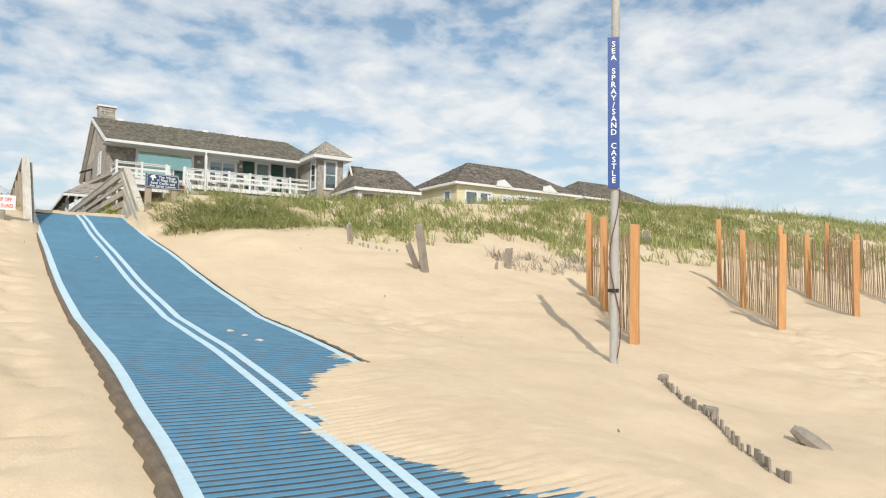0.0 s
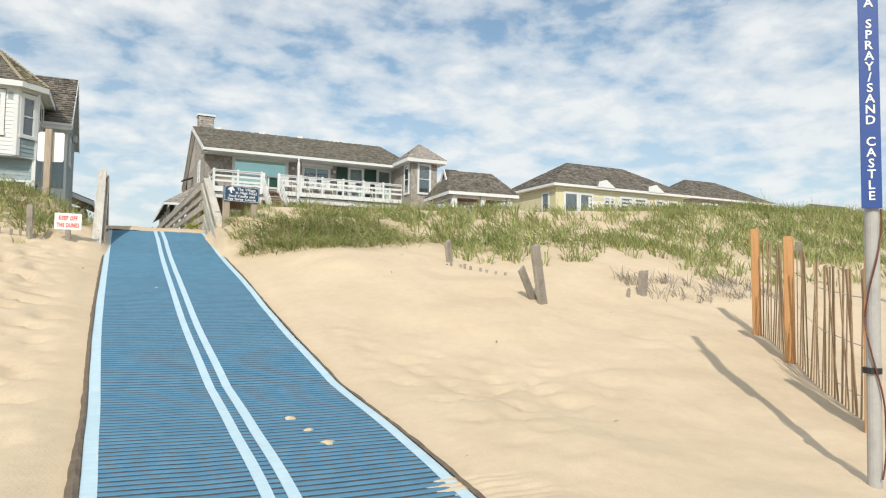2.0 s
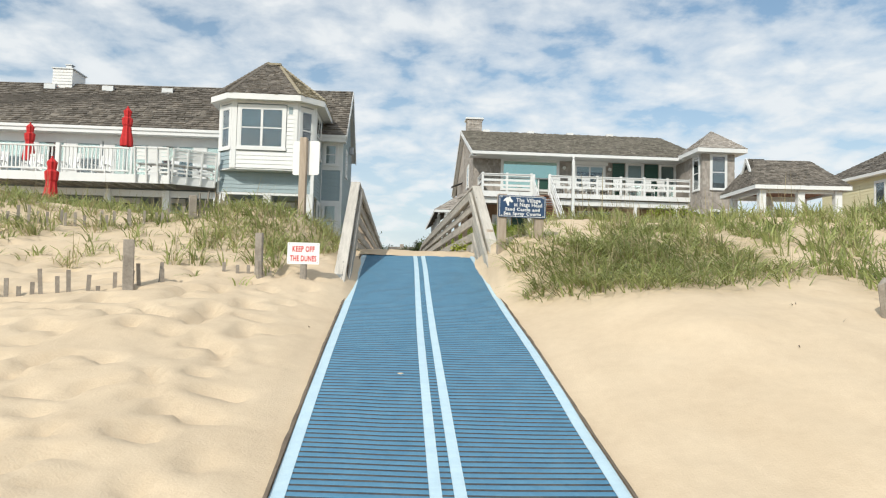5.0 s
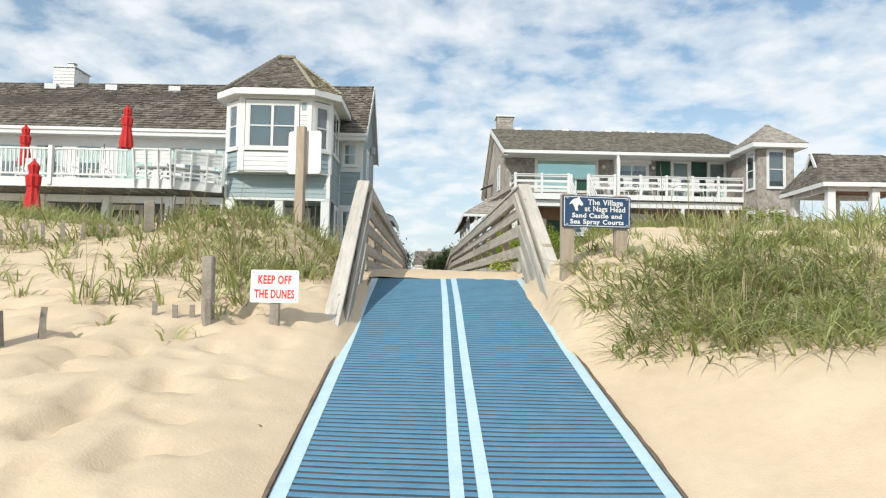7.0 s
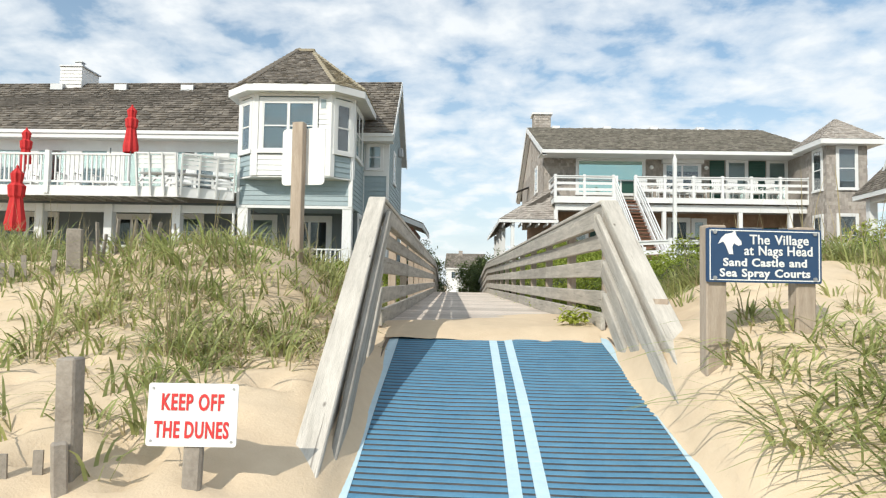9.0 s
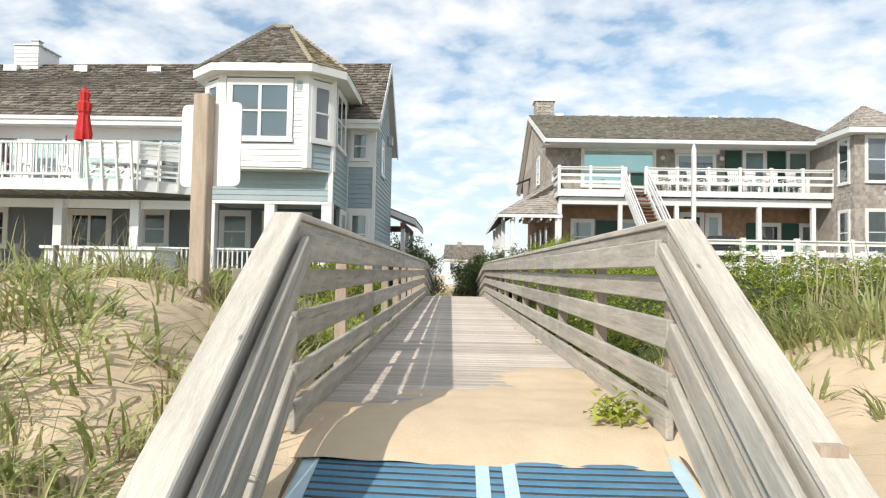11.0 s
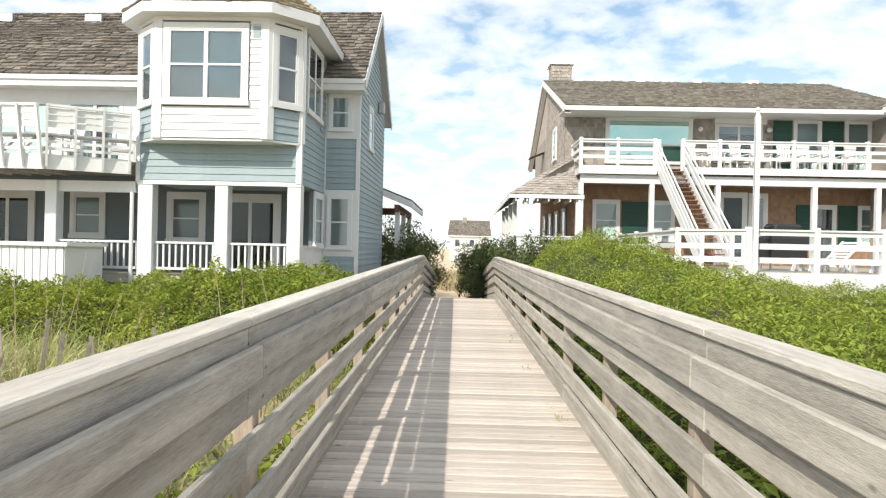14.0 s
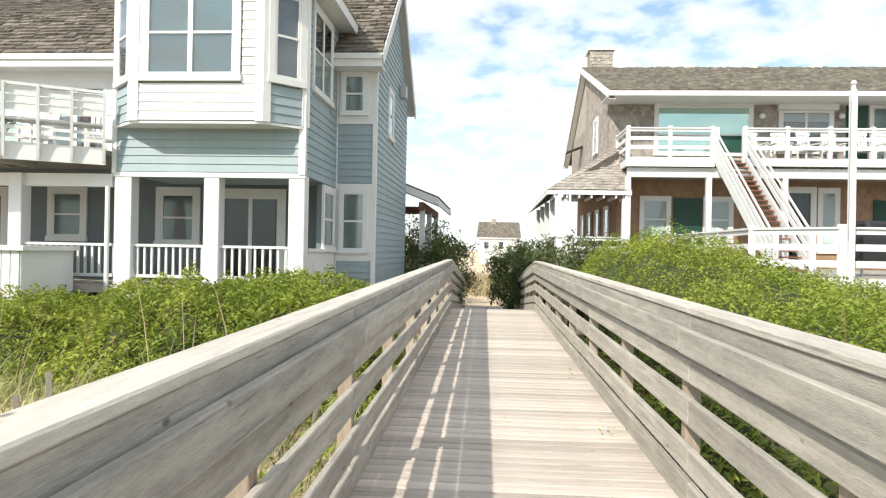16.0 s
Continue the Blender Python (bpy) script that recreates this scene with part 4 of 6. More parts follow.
    window(a, m, 7.95, 8.45, 3.4, 5.5, sash=False, trim=0.14, back=BLIND)
    window(a, m, 10.45, 11.25, 2.75, 5.1, sash=True, trim=0.12, back=ROOM)
    window(a, m, 12.35, 13.1, 3.7, 5.1, trim=0.12, back=BLIND)
    for x0, x1, z0 in ((2.65, 3.7, 3.0), (9.75, 10.3, 3.6), (11.45, 12.2, 3.6)):
        bm = bmesh.new()
        box(bm, x0, x1, 1.15, 1.18, z0, 5.22)
        sh = part("shutter", bm, SHUTTER, a)
        for k in range(int((5.2 - z0) / 0.15)):
            boxes("slat", SHUTTER, sh, "", (x0 + 0.04, x1 - 0.04, 1.13, 1.15, z0 + 0.05 + k * 0.15, z0 + 0.17 + k * 0.15))
    # upper deck
    boxes("upper_deck", GREYWOOD, a, "", (0.5, 13.0, -0.85, 1.2, 6.36, 6.44))
    boxes("deck_fascia", W, a, "", (0.5, 3.45, -0.95, -0.88, 6.12, 6.44), (0.5, 0.57, -0.88, 1.2, 6.12, 6.44))
    boxes("deck_fascia", W, a, "", (4.4, 13.0, -0.95, -0.88, 6.16, 6.42))
    boxes("deck_beam", W, a, "", (0.6, 13.0, -0.75, -0.55, 5.78, 6.1))
    for x in np.arange(0.7, 12.9, 0.4):
        boxes("joist", GREYWOOD, a, "", (x, x + 0.05, -0.5, 1.15, 6.1, 6.34))
    board_rail(a, pose(0.57, -0.9, 0), 2.8, 6.55, 7.45, 3, 1.5)
    board_rail(a, pose(4.45, -0.9, 0), 8.3, 6.55, 7.45, 3, 1.4)
    board_rail(a, pose(0.57, 1.1, 0, rz=-90), 1.9, 6.55, 7.45, 3, 1.9)
    for x in (0.63, 3.35, 5.87, 9.54, 11.94):
        boxes("column", W, a, "", (x - 0.09, x + 0.09, -0.74, -0.56, 2.2, 5.8))
    # stair down to the lower deck
    n = 21
    for s in (3.5, 4.42):
        bm = bmesh.new()
        slab(bm, (s, -0.9, 6.42), (s + (0.05 if s > 4 else -0.0), -5.9, 2.72), 0.06, 0.3)
        part("stringer", bm, W, a)
        for h in (0.36, 0.62, 0.92):
            bm = bmesh.new()
            slab(bm, (s + 0.05 * (1 if s > 4 else -1), -0.95, 6.45 + h), (s + 0.05 * (1 if s > 4 else -1), -5.9, 2.78 + h), 0.04, 0.13 if h < 0.9 else 0.06)
            part("stair_rail", bm, W, a)
        for y in (-0.95, -5.85):
            z = 6.45 if y > -2 else 2.72
            boxes("newel_post", W, a, "", (s - 0.07, s + 0.07, y - 0.07, y + 0.07, z - 0.2, z + 1.0))
    for k in range(n):
        f = (k + 0.6) / n
        boxes("tread", BROWN, a, "", (3.53, 4.39, -0.95 - f * 4.9 - 0.13, -0.95 - f * 4.9 + 0.13, 6.3 - f * 3.62, 6.34 - f * 3.62))
    # lower deck
    boxes("lower_deck", GREYWOOD, a, "brown board lower deck", (2.15, 18, -9.2, 1.2, 2.62, 2.7))
    boxes("deck_skirt", W, a, "", (2.1, 18, -9.32, -9.24, 1.0, 2.68), (2.1, 2.16, -9.24, 0, 1.0, 2.68))
    board_rail(a, pose(3.55, -9.25, 0), 13.8, 2.72, 3.8, 3, 1.72, 0.15)
    board_rail(a, pose(2.15, -0.9, 0, rz=-90), 7.0, 2.72, 3.8, 3, 2.3)
    board_rail(a, wall_pose(2.15, -7.9, 3.55, -9.25)[0], 1.94, 2.72, 3.8, 3, 1.94)
    # side porch with skirt roof
    eave = 5.3
    bm = bmesh.new()
    A, B, C, D, G, K = (-2.1, -0.75, eave), (0.75, -0.75, eave), (0.6, 1.2, 7.1), (-2.1, 13, eave), (0.6, 13, 7.1), (0.75, 0.8, 7.1)
    poly(bm, [A, B, K, C], [D, A, C, G])
    bmesh.ops.solidify(bm, geom=bm.faces[:], thickness=0.08)
    part("porch_roof", bm, ROOFING, a).location = (0, 0, -0.12)
    shingles("porch_shingles", a, SHINGLE, [((-2.1, -0.75, eave + 0.01), (0.75, -0.75, eave + 0.01), (0.6, 1.2, 7.11), (0.75, 0.8, 7.0)), ((-2.1, 13, eave + 0.01), (-2.1, -0.75, eave + 0.01), (0.6, 13, 7.11), (0.6, 1.2, 7.11))], expo=0.18, width=0.15)
    boxes("porch_fascia", W, a, "", (-2.12, 0.75, -0.78, -0.74, eave - 0.16, eave - 0.01), (-2.14, -2.1, -0.75, 13, eave - 0.16, eave - 0.01))
    for x in np.arange(-1.9, 0.7, 0.42):
        boxes("rafter_tail", W, a, "", (x, x + 0.06, -0.74, 0.9, eave - 0.27, eave - 0.16))
    for x, y in ((-1.45, -0.5), (-1.75, 1.6), (-1.75, 4.2), (-1.75, 6.8), (-1.75, 9.4), (0.55, -0.55)):
        boxes("porch_post", W, a, "", (x - 0.09, x + 0.09, y - 0.09, y + 0.09, 2.0, eave - 0.1))
    boxes("porch_floor", GREYWOOD, a, "", (-2.0, 0.6, -0.6, 13, 2.5, 2.62))
    board_rail(a, pose(-1.75, -0.5, 0), 2.4, 2.75, 3.7, 3, 2.4, 0.08)
    board_rail(a, pose(-1.75, 10, 0, rz=-90), 10.4, 2.75, 3.7, 3, 2.6, 0.08)
    mside = pose(0.22, 12, 0, rz=-90)
    for k in range(4):
        window(a, mside @ Matrix.Translation((0, 0.34, 0)), 1.2 + k * 2.4, 2.1 + k * 2.4, 3.0, 4.9, trim=0.1, back=ROOM)
    window(a, mside, 7.4, 8.3, 7.3, 8.6, trim=0.1, back=ROOM)
    bm = bmesh.new()
    slab(bm, (0.5, 8.9, 8.35), (-0.5, 8.9, 7.95), 0.95, 0.03)
    part("awning_shutter", bm, BLACKCLOTH, a)
    # corner tower
    x0, x1, y0, y1 = 12.72, 14.55, -2.5, -0.7
    boxes("tower", SHINGLE, a, "", (x0, x1, y0, y1 + 1.9, 1.5, 8.75))
    shingles("tower_shingles", a, SHINGLE, [((x0 - 0.01, y0 - 0.01, 2.4), (x1 + 0.01, y0 - 0.01, 2.4), (x0 - 0.01, y0 - 0.01, 8.7), (x1 + 0.01, y0 - 0.01, 8.7)), ((x0 - 0.01, y1, 2.4), (x0 - 0.01, y0, 2.4), (x0 - 0.01, y1, 8.7), (x0 - 0.01, y0, 8.7))], expo=0.17, width=0.14, thick=0.014)
    mt, _ = wall_pose(x0, y0 - 0.03, x1, y0 - 0.03)
    mt2 = pose(x0 - 0.03, y1, 0, rz=-90)
    for mm, p, q in ((mt, 0.5, 1.3), (mt2, 0.75, 1.45)):
        window(a, mm, p, q, 6.75, 8.6, back=ROOM, trim=0.09)
        window(a, mm, p, q, 3.7, 5.5, back=ROOM, trim=0.09)
    c = ((x0 + x1) / 2, (y0 + y1) / 2)
    R = 1.42
    bm = bmesh.new()
    box(bm, c[0] - R, c[0] + R, c[1] - R, c[1] + R, 8.72, 8.95)
    part("tower_fascia", bm, W, a)
    cor = [(c[0] - R, c[1] - R, 8.96), (c[0] + R, c[1] - R, 8.96), (c[0] + R, c[1] + R, 8.96), (c[0] - R, c[1] + R, 8.96)]
    tip = (c[0], c[1], 10.2)
    bm = bmesh.new()
    poly(bm, *[[cor[i], cor[(i + 1) % 4], tip] for i in range(4)])
    part("tower_roof", bm, ROOFING, a)
    shingles("tower_roof_shingles", a, SHINGLE, [(cor[i], cor[(i + 1) % 4], tip, tip) for i in (0, 1, 3)], expo=0.17, width=0.15)


shingle_house()


def pavilion():
    a = thing("pavilion", pose(17.47, 31.1, 0, rz=-1), "open beach pavilion with hipped shingle roof on white posts", "pavilion")
    hx, hy, e, t = 2.28, 2.1, 5.95, 7.7
    for x in (-1.8, 0.03, 1.8):
        for y in (-1.68, 1.5):
            bm = bmesh.new()
            box(bm, x - 0.16, x + 0.16, y - 0.16, y + 0.16, 1.2, e)
            soften(bm, 0.012)
            part("post", bm, WHITE, a)
    cor = [(-hx, -hy, e + 0.2), (hx, -hy, e + 0.2), (hx, hy, e + 0.2), (-hx, hy, e + 0.2)]
    r0, r1 = (-1.45, 0, t), (1.4, 0, t)
    boxes("fascia", WHITE, a, "", (-hx, hx, -hy, -hy + 0.05, e, e + 0.19), (-hx, hx, hy - 0.05, hy, e, e + 0.19), (-hx, -hx + 0.05, -hy + 0.05, hy - 0.05, e, e + 0.19), (hx - 0.05, hx, -hy + 0.05, hy - 0.05, e, e + 0.19))
    boxes("ceiling_boards", BROWN, a, "shaded timber ceiling", (-hx + 0.05, hx - 0.05, -hy + 0.05, hy - 0.05, e + 0.1, e + 0.13))
    boxes("beam", WHITE, a, "", (-1.9, 1.9, -1.75, -1.6, e - 0.14, e + 0.1), (-1.9, 1.9, 1.42, 1.58, e - 0.14, e + 0.1), (-1.9, -1.72, -1.6, 1.42, e - 0.14, e + 0.1))
    bm = bmesh.new()
    poly(bm, [cor[0], cor[1], r1, r0], [cor[2], cor[3], r0, r1], [cor[1], cor[2], r1], [cor[3], cor[0], r0])
    part("roof", bm, ROOFING, a)
    shingles("roof_shingles", a, ROOFING, [(cor[0], cor[1], r0, r1), (cor[3], cor[0], r0, r0)], expo=0.16, width=0.16)
    bm = bmesh.new()
    gx = -1.78
    poly(bm, [(gx + 0.04, -0.5, 7.0), (gx + 0.04, 0.5, 7.0), (gx + 0.04, 0, t)][::-1])
    part("vent", bm, BLACKCLOTH, a, "dark gable vent")
    bm = bmesh.new()
    poly(bm, [(gx, -0.62, 6.86), (gx, 0, t + 0.05), (-0.9, 0, t + 0.05), (-0.9, -0.62, 6.86)], [(gx, 0.62, 6.86), (-0.9, 0.62, 6.86), (-0.9, 0, t + 0.05), (gx, 0, t + 0.05)])
    bmesh.ops.solidify(bm, geom=bm.faces[:], thickness=0.04)
    part("gablet", bm, ROOFING, a)
    bm = bmesh.new()
    slab(bm, (gx - 0.03, -0.62, 6.84), (gx - 0.03, 0, t + 0.02), 0.06, 0.15)
    slab(bm, (gx - 0.03, 0.62, 6.84), (gx - 0.03, 0, t + 0.02), 0.06, 0.15)
    part("gablet_trim", bm, WHITE, a)
    boxes("floor", GREYWOOD, a, "", (-2.1, 2.1, -1.9, 1.9, 3.55, 3.65))
    board_rail(a, pose(-1.9, -1.68, 0), 3.8, 3.75, 4.6, 3, 1.9)
    board_rail(a, pose(-1.8, 1.5, 0, rz=-90), 3.1, 3.75, 4.6, 3, 1.55)
    board_rail(a, pose(-3.6, -1.9, 0), 7.4, 3.0, 3.9, 3, 1.85)


pavilion()


def far_house(m, w_, d, base, eave, ridge, wall_mat, label, inset=3.0, windows=(), deck=False, gablets=()):
    """A hip-roofed house seen from afar."""
    a = thing("far_beach_house", m, label, "house")
    boxes("wall", wall_mat, a, "", (0.5, w_ - 0.5, 0.5, d - 0.5, base, eave))
    for z in np.arange(base + (eave - base) * 0.4, eave - 0.1, 0.2):
        boxes("siding_board", wall_mat, a, "", (0.48, w_ - 0.48, 0.47, 0.5, z, z + 0.17), (0.47, 0.5, 0.5, d - 0.5, z, z + 0.17))
    cor = [(0, 0, eave + 0.2), (w_, 0, eave + 0.2), (w_, d, eave + 0.2), (0, d, eave + 0.2)]
    r0, r1 = (inset, d / 2, ridge), (w_ - inset, d / 2, ridge)
    boxes("fascia", WHITE, a, "", (0, w_, 0, d, eave, eave + 0.19))
    bm = bmesh.new()
    poly(bm, [cor[0], cor[1], r1, r0], [cor[2], cor[3], r0, r1], [cor[1], cor[2], r1], [cor[3], cor[0], r0])
    part("roof", bm, ROOFING, a)
    shingles("roof_shingles", a, ROOFING, [(cor[0], cor[1], r0, r1), (cor[3], cor[0], r0, r0)], expo=0.3, width=0.3, thick=0.03)
    mw, _ = wall_pose(0, 0.46, w_, 0.46)
    for x0, x1, z0, z1 in windows:
        window(a, mw, x0, x1, z0, z1, split=1, sash=False, back=ROOM, trim=0.12)
    ms_ = pose(0.46, d, 0, rz=-90)
    window(a, ms_, d - 2.2, d - 1.4, eave - 2.1, eave - 0.4, back=ROOM, sash=False)
    for x in gablets:
        bm = bmesh.new()
        poly(bm, [(x - 0.9, -0.05, eave + 0.15), (x + 0.9, -0.05, eave + 0.15), (x, -0.05, eave + 0.75)], [(x - 0.9, -0.05, eave + 0.15), (x, -0.05, eave + 0.75), (x, 1.5, eave + 0.75)], [(x + 0.9, -0.05, eave + 0.15), (x, 1.5, eave + 0.75), (x, -0.05, eave + 0.75)])
        part("gablet", bm, WHITE, a)
    if deck:
        boxes("deck", GREYWOOD, a, "", (1.5, w_ - 1, -2.2, 0.5, eave - 2.1, eave - 1.95))
        board_rail(a, pose(1.5, -2.2, 0), w_ - 2.5, eave - 1.9, eave - 1.1, 3, 2.0)
    return a


far_house(pose(26.5, 36.0, 0, rz=3.1), 13.6, 8.0, 0.6, 8.25, 10.9, YELLOW, "pale yellow clapboard beach house with hipped shingle roof", 4.0,
          ((1.3, 2.4, 6.4, 7.8), (2.7, 3.8, 6.4, 7.8), (5.0, 5.9, 6.0, 7.7), (6.6, 7.7, 6.4, 7.8), (8.0, 9.1, 6.4, 7.8), (10.2, 10.9, 6.4, 7.8), (11.5, 12.4, 6.4, 7.8)), True, (4.8, 9.8))
far_house(pose(50.5, 48.0, 0, rz=3.1), 12.5, 10, 0.3, 10.3, 13.2, SHINGLE, "grey shingled far house with hipped roof beyond the dune", 4, ((2, 4, 8.2, 9.8), (6, 8, 8.2, 9.8), (9.5, 11.2, 8.2, 9.8)))
far_house(pose(89, 62.0, 0, rz=3.1), 11, 9, 0.3, 11.9, 14.2, SHINGLE, "distant grey house with white gable trim beyond the dune", 1.5, ((3, 5, 10, 11.4), (7, 9, 10, 11.4)))
lane_house = far_house(pose(-11.2, 150, 0, rz=3), 9, 7, 0.0, 5.6, 9.1, WHITE, "distant white house with grey roof at the lane's end", 0.3, ((1.5, 2.5, 3.5, 5), (4.5, 5.5, 3.5, 5)))
boxes("chimney", SHINGLE, lane_house, "", (3.0, 3.9, 3.0, 4.0, 7.8, 9.7))


# ---- things on the beach ----
def text_mesh(words, size, material, depth=0.002, bold=0.0, spacing=1.0):
    """Lettering in the built-in font, centred on its own origin, in the xz plane facing -y."""
    cu = bpy.data.curves.new("lettering", "FONT")
    cu.body, cu.size, cu.extrude, cu.offset, cu.align_x, cu.align_y, cu.space_character = words, size, depth, bold, "CENTER", "BOTTOM_BASELINE", spacing
    cu.resolution_u = 3
    ob = new("lettering", cu)
    me = bpy.data.meshes.new_from_object(ob.evaluated_get(bpy.context.evaluated_depsgraph_get()))
    bpy.data.objects.remove(ob)
    me.transform(Matrix.Rotation(radians(90), 4, "X") @ Matrix.Translation((0, -0.36 * size, 0)))
    me.materials.clear()
    me.materials.append(material)
    return me


def rounded_panel(bm, w_, h, t, r=0.03, seg=4):
    pts = []
    for cx, cz, a0 in ((w_ / 2 - r, h / 2 - r, 0), (-w_ / 2 + r, h / 2 - r, 90), (-w_ / 2 + r, -h / 2 + r, 180), (w_ / 2 - r, -h / 2 + r, 270)):
        for k in range(seg + 1):
            a = radians(a0 + 90 * k / seg)
            pts.append((cx + r * math.cos(a), cz + r * math.sin(a)))
    f = [bm.verts.new((x, -t / 2, z)) for x, z in pts]
    b = [bm.verts.new((x, t / 2, z)) for x, z in pts]
    n = len(pts)
    bm.faces.new(f)
    bm.faces.new(b[::-1])
    for i in range(n):
        bm.faces.new((f[i], b[i], b[(i + 1) % n], f[(i + 1) % n]))


def outline(bm, w_, h, y, t=0.008):
    for x0, x1, z0, z1 in ((-w_ / 2, w_ / 2, h / 2 - t, h / 2), (-w_ / 2, w_ / 2, -h / 2, -h / 2 + t), (-w_ / 2, -w_ / 2 + t, -h / 2, h / 2), (w_ / 2 - t, w_ / 2, -h / 2, h / 2)):
        box(bm, x0, x1, y - 0.002, y, z0, z1)


def letters(parent, words, x, z, y, size, material, bold=0.0, width=None, spacing=1.0):
    each = [text_mesh(w_, size, material, bold=bold, spacing=spacing) for w_ in words.split(" ")]
    spans = [(min(v.co.x for v in m.vertices), max(v.co.x for v in m.vertices)) for m in each]
    gap = 0.42 * size
    total = sum(b - a for a, b in spans) + gap * (len(each) - 1)
    s = width / total if width else 1.0
    at = -total / 2
    for me, (a, b) in zip(each, spans):
        o = part("lettering", me, None, parent)
        o.matrix_local = Matrix.Translation((x + s * (at - a), y, z)) @ Matrix.Diagonal((s, 1, 1, 1))
        at += b - a + gap


def keep_off_sign():
    a = thing("warning_sign", pose(-1.405, 5.53, 1.46, rz=4, rx=-4), "white warning sign with red letters on a short stake", "sign")
    bm = bmesh.new()
    rounded_panel(bm, 0.385, 0.264, 0.006, 0.012)
    part("panel", bm, SIGNWHITE, a)
    letters(a, "KEEP OFF", 0.0, 0.055, -0.005, 0.096, SIGNRED, 0.0022, 0.265, 1.12)
    letters(a, "THE DUNES", 0.0, -0.06, -0.005, 0.096, SIGNRED, 0.0022, 0.318, 1.12)
    bm = bmesh.new()
    for x in (-0.172, 0.172):
        for z in (-0.11, 0.11):
            rod(bm, (x, -0.006, z), (x, -0.003, z), 0.006)
    part("screws", bm, METAL, a)
    bm = bmesh.new()
    box(bm, -0.035, 0.045, 0.006, 0.05, -0.75, 0.05)
    soften(bm, 0.01)
    part("stake", bm, DRIFTWOOD, a)


keep_off_sign()


def village_sign():
    a = thing("welcome_sign", pose(1.385, 6.65, 0, rz=11), "navy blue board with white letters on two timber posts", "sign")
    z = 2.225
    bm = bmesh.new()
    rounded_panel(bm, 0.685, 0.305, 0.02, 0.012)
    o = part("board", bm, SIGNBLUE, a)
    o.location = (0, 0, z)
    bm = bmesh.new()
    outline(bm, 0.66, 0.283, -0.011, 0.006)
    o = part("border", bm, SIGNWHITE, a)
    o.location = (0, 0, z)
    y = -0.0125
    letters(a, "The Village", 0.085, z + 0.092, y, 0.076, SIGNWHITE, 0.001, 0.355, 1.05)
    letters(a, "at Nags Head", 0.08, z + 0.03, y, 0.076, SIGNWHITE, 0.001, 0.41, 1.05)
    letters(a, "Sand Castle and", 0.0, z - 0.038, y, 0.062, SIGNWHITE, 0.0016, 0.50, 1.08)
    letters(a, "Sea Spray Courts", 0.0, z - 0.097, y, 0.062, SIGNWHITE, 0.0016, 0.54, 1.08)
    bm = bmesh.new()
    pts = [(-0.215, 0.005), (-0.19, 0.005), (-0.196, 0.045), (-0.186, 0.066), (-0.16, 0.052), (-0.14, 0.06), (-0.142, 0.078), (-0.172, 0.113), (-0.18, 0.142), (-0.198, 0.125), (-0.235, 0.118), (-0.262, 0.095), (-0.28, 0.062), (-0.25, 0.075), (-0.236, 0.055), (-0.226, 0.03)]
    bm.faces.new([bm.verts.new((x, y, z + v)) for x, v in pts])
    part("emblem", bm, SIGNWHITE, a, "white emblem shape")
    for x in (-0.3, 0.3):
        for dz in (-0.128, 0.128):
            bm = bmesh.new()
            rod(bm, (x, -0.02, z + dz), (x, -0.009, z + dz), 0.011, n=10)
            part("bolt", bm, METAL, a)
    for x in (-0.275, 0.265):
        bm = bmesh.new()
        box(bm, x - 0.06, x + 0.06, 0.012, 0.10, 0.7, z + 0.17)
        soften(bm, 0.008)
        part("post", bm, TIMBER, a)


village_sign()


def blank_sign():
    a = thing("blank_sign", pose(-2.40, 10.3, 0, rz=-11), "blank white back of a sign on a tall timber post", "sign")
    bm = bmesh.new()
    box(bm, -0.068, 0.068, -0.05, 0.05, 1.2, 3.875)
    soften(bm, 0.008)
    part("post", bm, TIMBER, a)
    bm = bmesh.new()
    rounded_panel(bm, 0.54, 0.66, 0.01, 0.045)
    o = part("panel", bm, SIGNWHITE, a)
    o.location = (0.03, 0.06, 3.487)


blank_sign()


def pole_sign():
    x, y = 4.02, -4.0
    a = thing("sign_pole", pose(x, y, 0, rz=-38), "tall grey metal pole with a narrow blue vertical sign", "sign")
    bm = bmesh.new()
    rod(bm, (0, 0, -1.1), (0.03, 0, 2.95), 0.041, n=16)
    part("pole", bm, POLE, a)
    bm = bmesh.new()
    box(bm, -0.055, 0.055, -0.062, -0.052, 1.0, 2.48)
    part("panel", bm, SIGNBRIGHT, a)
    text = "SEA SPRAY/SAND CASTLE"
    step = 1.40 / len(text)
    for i, ch in enumerate(text):
        if ch != " ":
            letters(a, ch, 0.0, 2.445 - i * step - step / 2, -0.064, 0.076, SIGNWHITE, 0.0012)
    bm = bmesh.new()
    pts = [Vector((0.05 * math.cos(k * 0.28) + 0.012, -0.052 * abs(math.sin(k * 0.28)) - 0.008, 1.0 - k * 0.06)) for k in range(28)]
    for p, q in zip(pts, pts[1:]):
        rod(bm, p, q, 0.0055, n=5)
    part("cable", bm, plain("cable_red", (0.13, 0.04, 0.03)), a, "dark red wound cable")
    bm = bmesh.new()
    rod(bm, (0.0, 0, 0.0), (0.0, 0, 0.035), 0.053, n=16)
    part("clamp", bm, BLACKCLOTH, a)


pole_sign()


